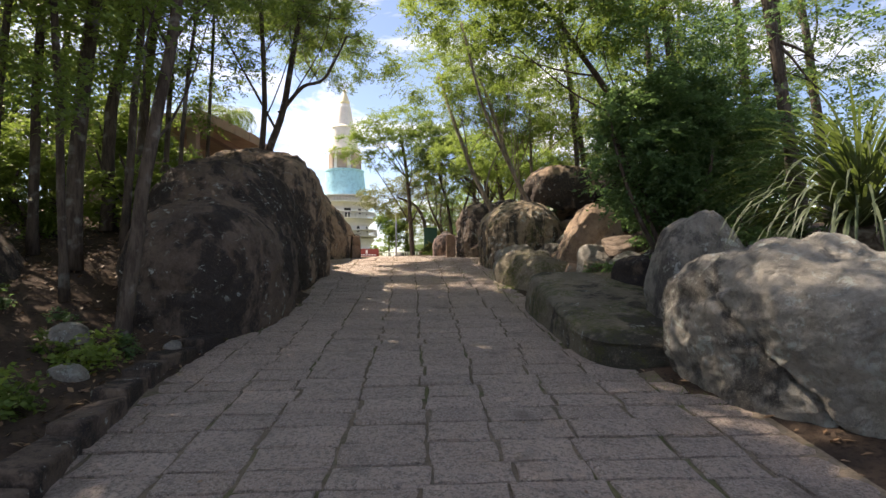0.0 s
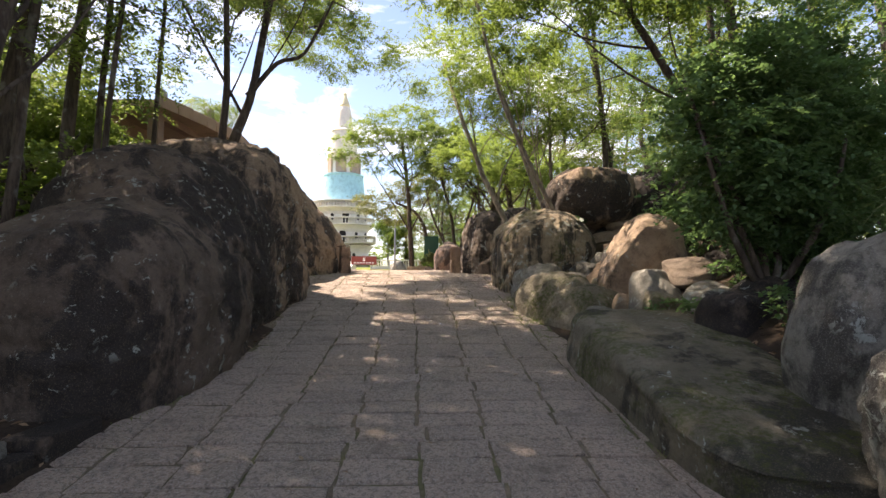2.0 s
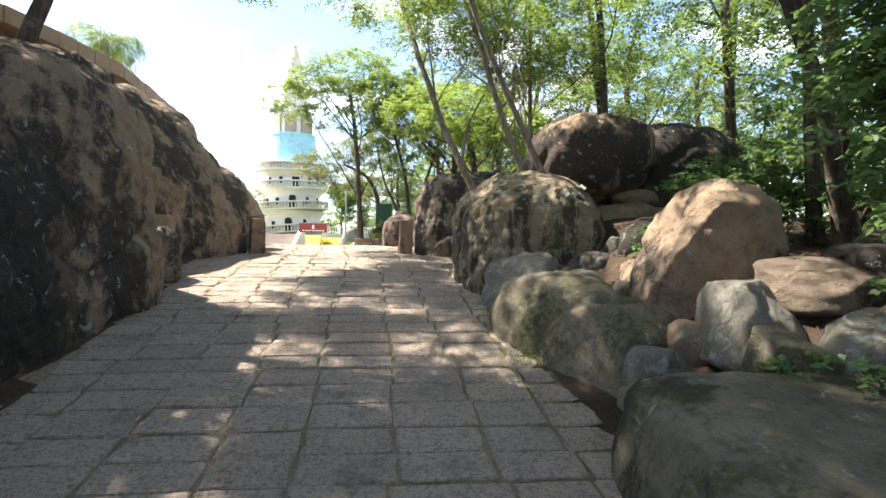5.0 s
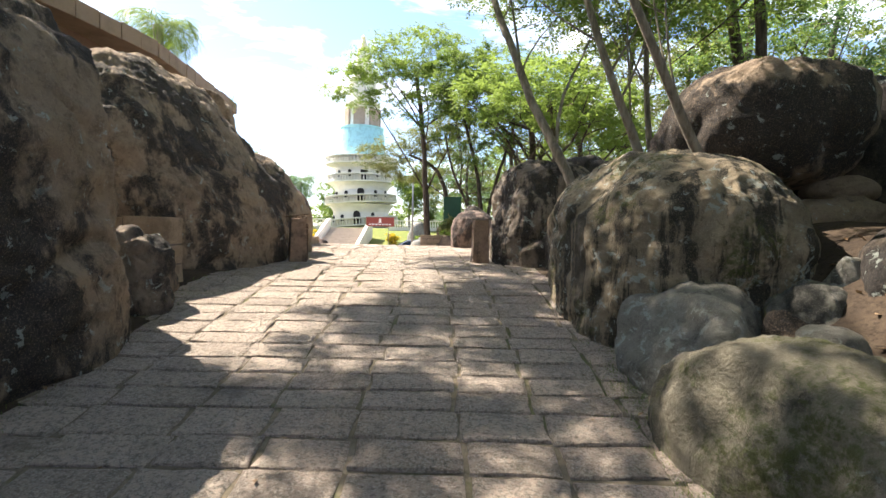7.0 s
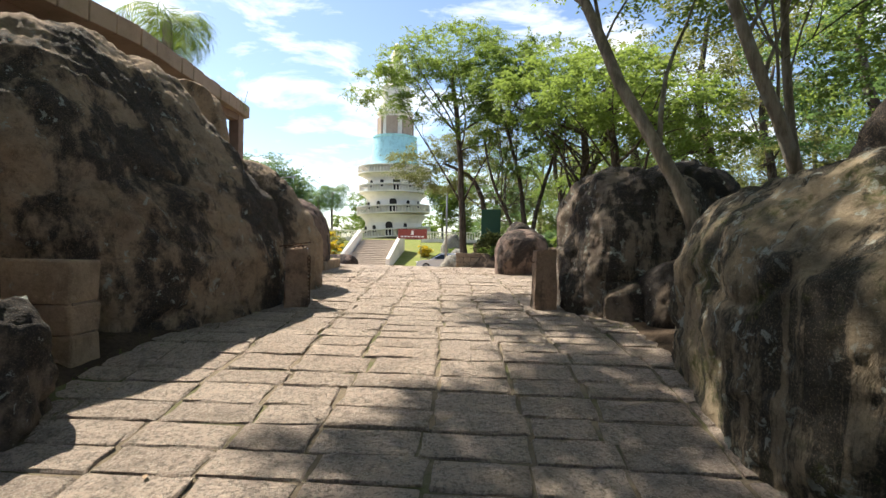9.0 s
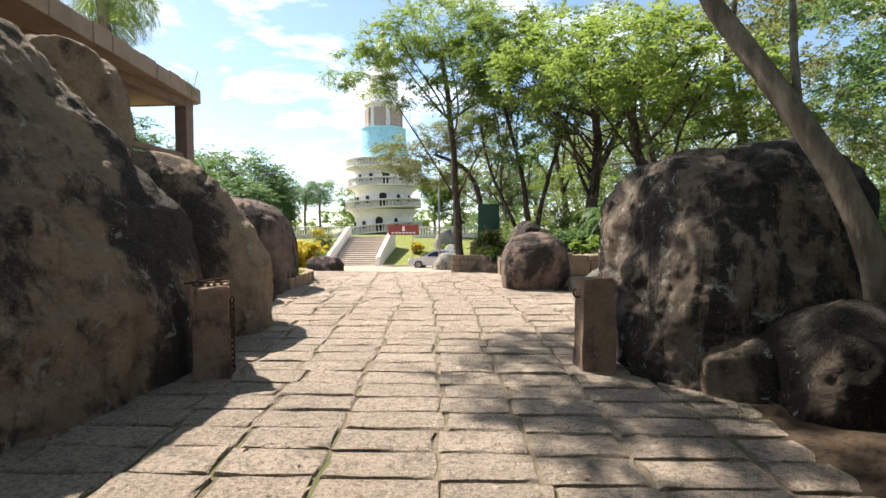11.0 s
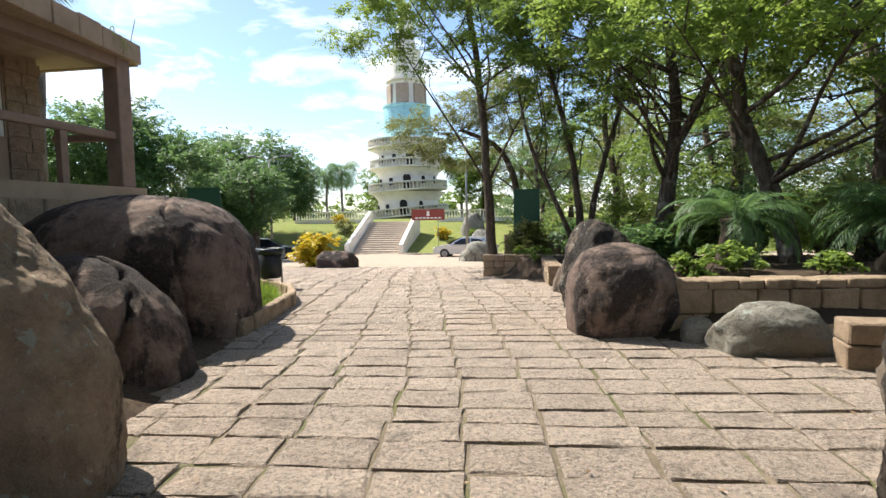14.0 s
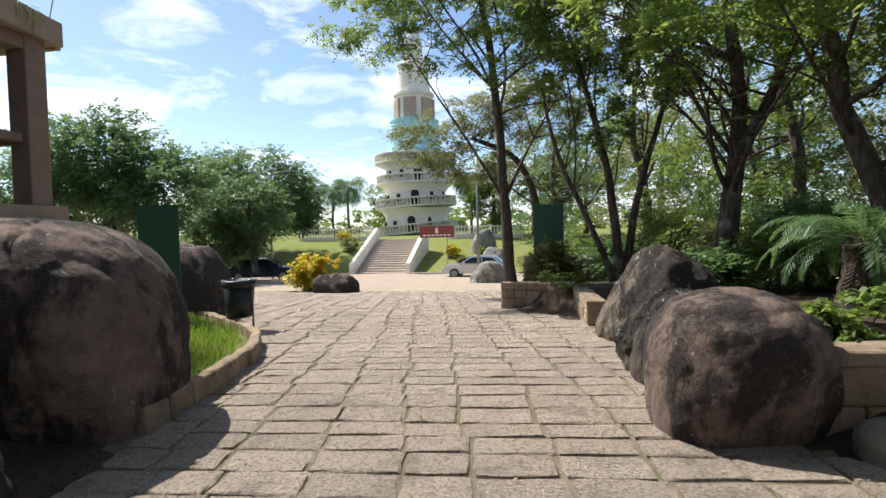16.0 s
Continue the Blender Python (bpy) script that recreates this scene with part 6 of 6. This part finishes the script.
def lamp_post(x, y, h, rz):
    z = ground_z(x, y)
    t = thing("street_lamp", x, y, z, "tall slim street lamp with two arms", "street lamp", "street lamps", rz=rz)
    v, f = tube([(0, 0, -0.1), (0, 0, h * 0.5), (0, 0, h)], [0.09, 0.07, 0.05], 10)
    raw("pole", v, f, STEEL, t, True)
    for s in (-1, 1):
        v, f = tube([(0, 0, h - 0.05), (s * 0.4, 0, h + 0.2), (s * 0.95, 0, h + 0.28)], [0.035, 0.03, 0.03], 8)
        arm = raw("arm", v, f, STEEL, t, True)
        part("lamp_head", cube(min(s * 0.9, s * 1.55), max(s * 0.9, s * 1.55), -0.13, 0.13, h + 0.22, h + 0.34, 0.04), STEEL, arm)


lamp_post(-4.3, 48.0, 7.4, 10)
lamp_post(-18.2, 50.0, 6.8, 10)
boulder("reddish pointed rock beside the croton bush", -8.4, 36.2, 0.85, 0.7, 1.95, 15, ROCK_RED, 61, power=2.1, cuts=5, detail=5, group="rocks on the square")
boulder("rock in front of the parked car", -3.4, 44.0, 0.9, 0.8, 1.75, 15, ROCK_GREY, 62, detail=4, group="rocks on the square")
boulder("pale rock on the lawn", -4.3, 58.5, 1.0, 0.8, 1.9, 15, ROCK_GREY, 63, detail=4, group="rocks on the square")
boulder("pale rock on the lawn", -5.2, 62, 1.2, 0.8, 3.2, 25, ROCK_GREY, 64, detail=4, group="rocks on the square")


# ---- grass and fallen leaves ----
def grass_patch(name, label, spots, seed, leaf, h=0.16):
    rng = np.random.default_rng(seed)
    base = np.array(spots)
    n = len(base)
    a = rng.uniform(0, 6.283, n)
    side = np.stack([np.cos(a), np.sin(a), np.zeros(n)], 1) * 0.006 * (h / 0.16)
    tip = base + np.stack([rng.normal(0, h * 0.35, n), rng.normal(0, h * 0.35, n), rng.uniform(0.5, 1.2, n) * h], 1)
    mid = base * 0.45 + tip * 0.55
    mid[:, 2] += h * 0.08
    corners = np.stack([base - side, base + side, mid + side * 0.7, tip], 1)
    return tagged(quads(name, corners, leaf), label, "grass", kind="stuff")


rng = random.Random(9)
spots = []
while len(spots) < 9000:
    x, y = rng.uniform(-9, -4.4), rng.uniform(22.3, 28)
    if not paved(x + 0.12, y) and not paved(x + 0.05, y + 0.15):
        spots.append((x, y, ground_z(x, y)))
grass_patch("planter_grass", "bright green grass in the stone-edged planter", spots, 1, GRASS, 0.15)
spots = []
for _ in range(2600):
    y = rng.uniform(4, 16)
    x = float(np.interp(y, EDGE_R_Y, EDGE_R_X)) + rng.gauss(-0.05, 0.09) if rng.random() < 0.65 else float(np.interp(y, EDGE_L_Y, EDGE_L_X)) + rng.gauss(0.05, 0.1)
    if noise.noise(Vector((x * 0.7, y * 0.9, 2))) > 0.0:
        spots.append((x, y, path_z(y) - 0.01))
for _ in range(5200):
    y = rng.uniform(8.6, 11.8)
    x = float(np.interp(y, EDGE_R_Y, EDGE_R_X)) - abs(rng.gauss(0, 0.14)) + 0.06
    if noise.noise(Vector((x * 1.6, y * 1.2, 5))) > -0.12:
        spots.append((x, y, path_z(y) - 0.012))
grass_patch("path_moss", "tufts of moss and grass along the path edge", spots, 2, GRASS, 0.04)
leaves = []
for _ in range(7000):
    if rng.random() < 0.6:
        x, y = rng.uniform(-9, -2.3), rng.uniform(1, 12)
    else:
        x, y = rng.uniform(1.8, 8), rng.uniform(2, 17)
    if paved(x, y):
        continue
    s = rng.uniform(0.02, 0.05)
    m = pose(x, y, ground_z(x, y) + 0.012, rng.uniform(-35, 35), rng.uniform(-35, 35), rng.uniform(0, 360))
    leaves.append([tuple(m @ Vector(p)) for p in ((-s, 0, 0), (0, s * 0.45, 0.006), (s, 0, 0), (0, -s * 0.45, 0.004))])
tagged(quads("fallen_leaves", np.array(leaves), LEAF_DRY), "dry brown fallen leaves on the bank", "leaves", kind="stuff")
leaves = []
for _ in range(420):
    y = rng.uniform(1, 30)
    x = rng.uniform(float(np.interp(y, EDGE_L_Y, EDGE_L_X)), min(2, float(np.interp(y, EDGE_R_Y, EDGE_R_X))))
    s = rng.uniform(0.012, 0.03)
    m = pose(x, y, path_z(y) + 0.016, rng.uniform(-20, 20), rng.uniform(-20, 20), rng.uniform(0, 360))
    leaves.append([tuple(m @ Vector(p)) for p in ((-s, 0, 0), (0, s * 0.45, 0.004), (s, 0, 0), (0, -s * 0.45, 0.004))])
tagged(quads("path_leaves", np.array(leaves), LEAF_DRY), "scattered dry leaves on the paving", "leaves", kind="stuff")
build_pavement()
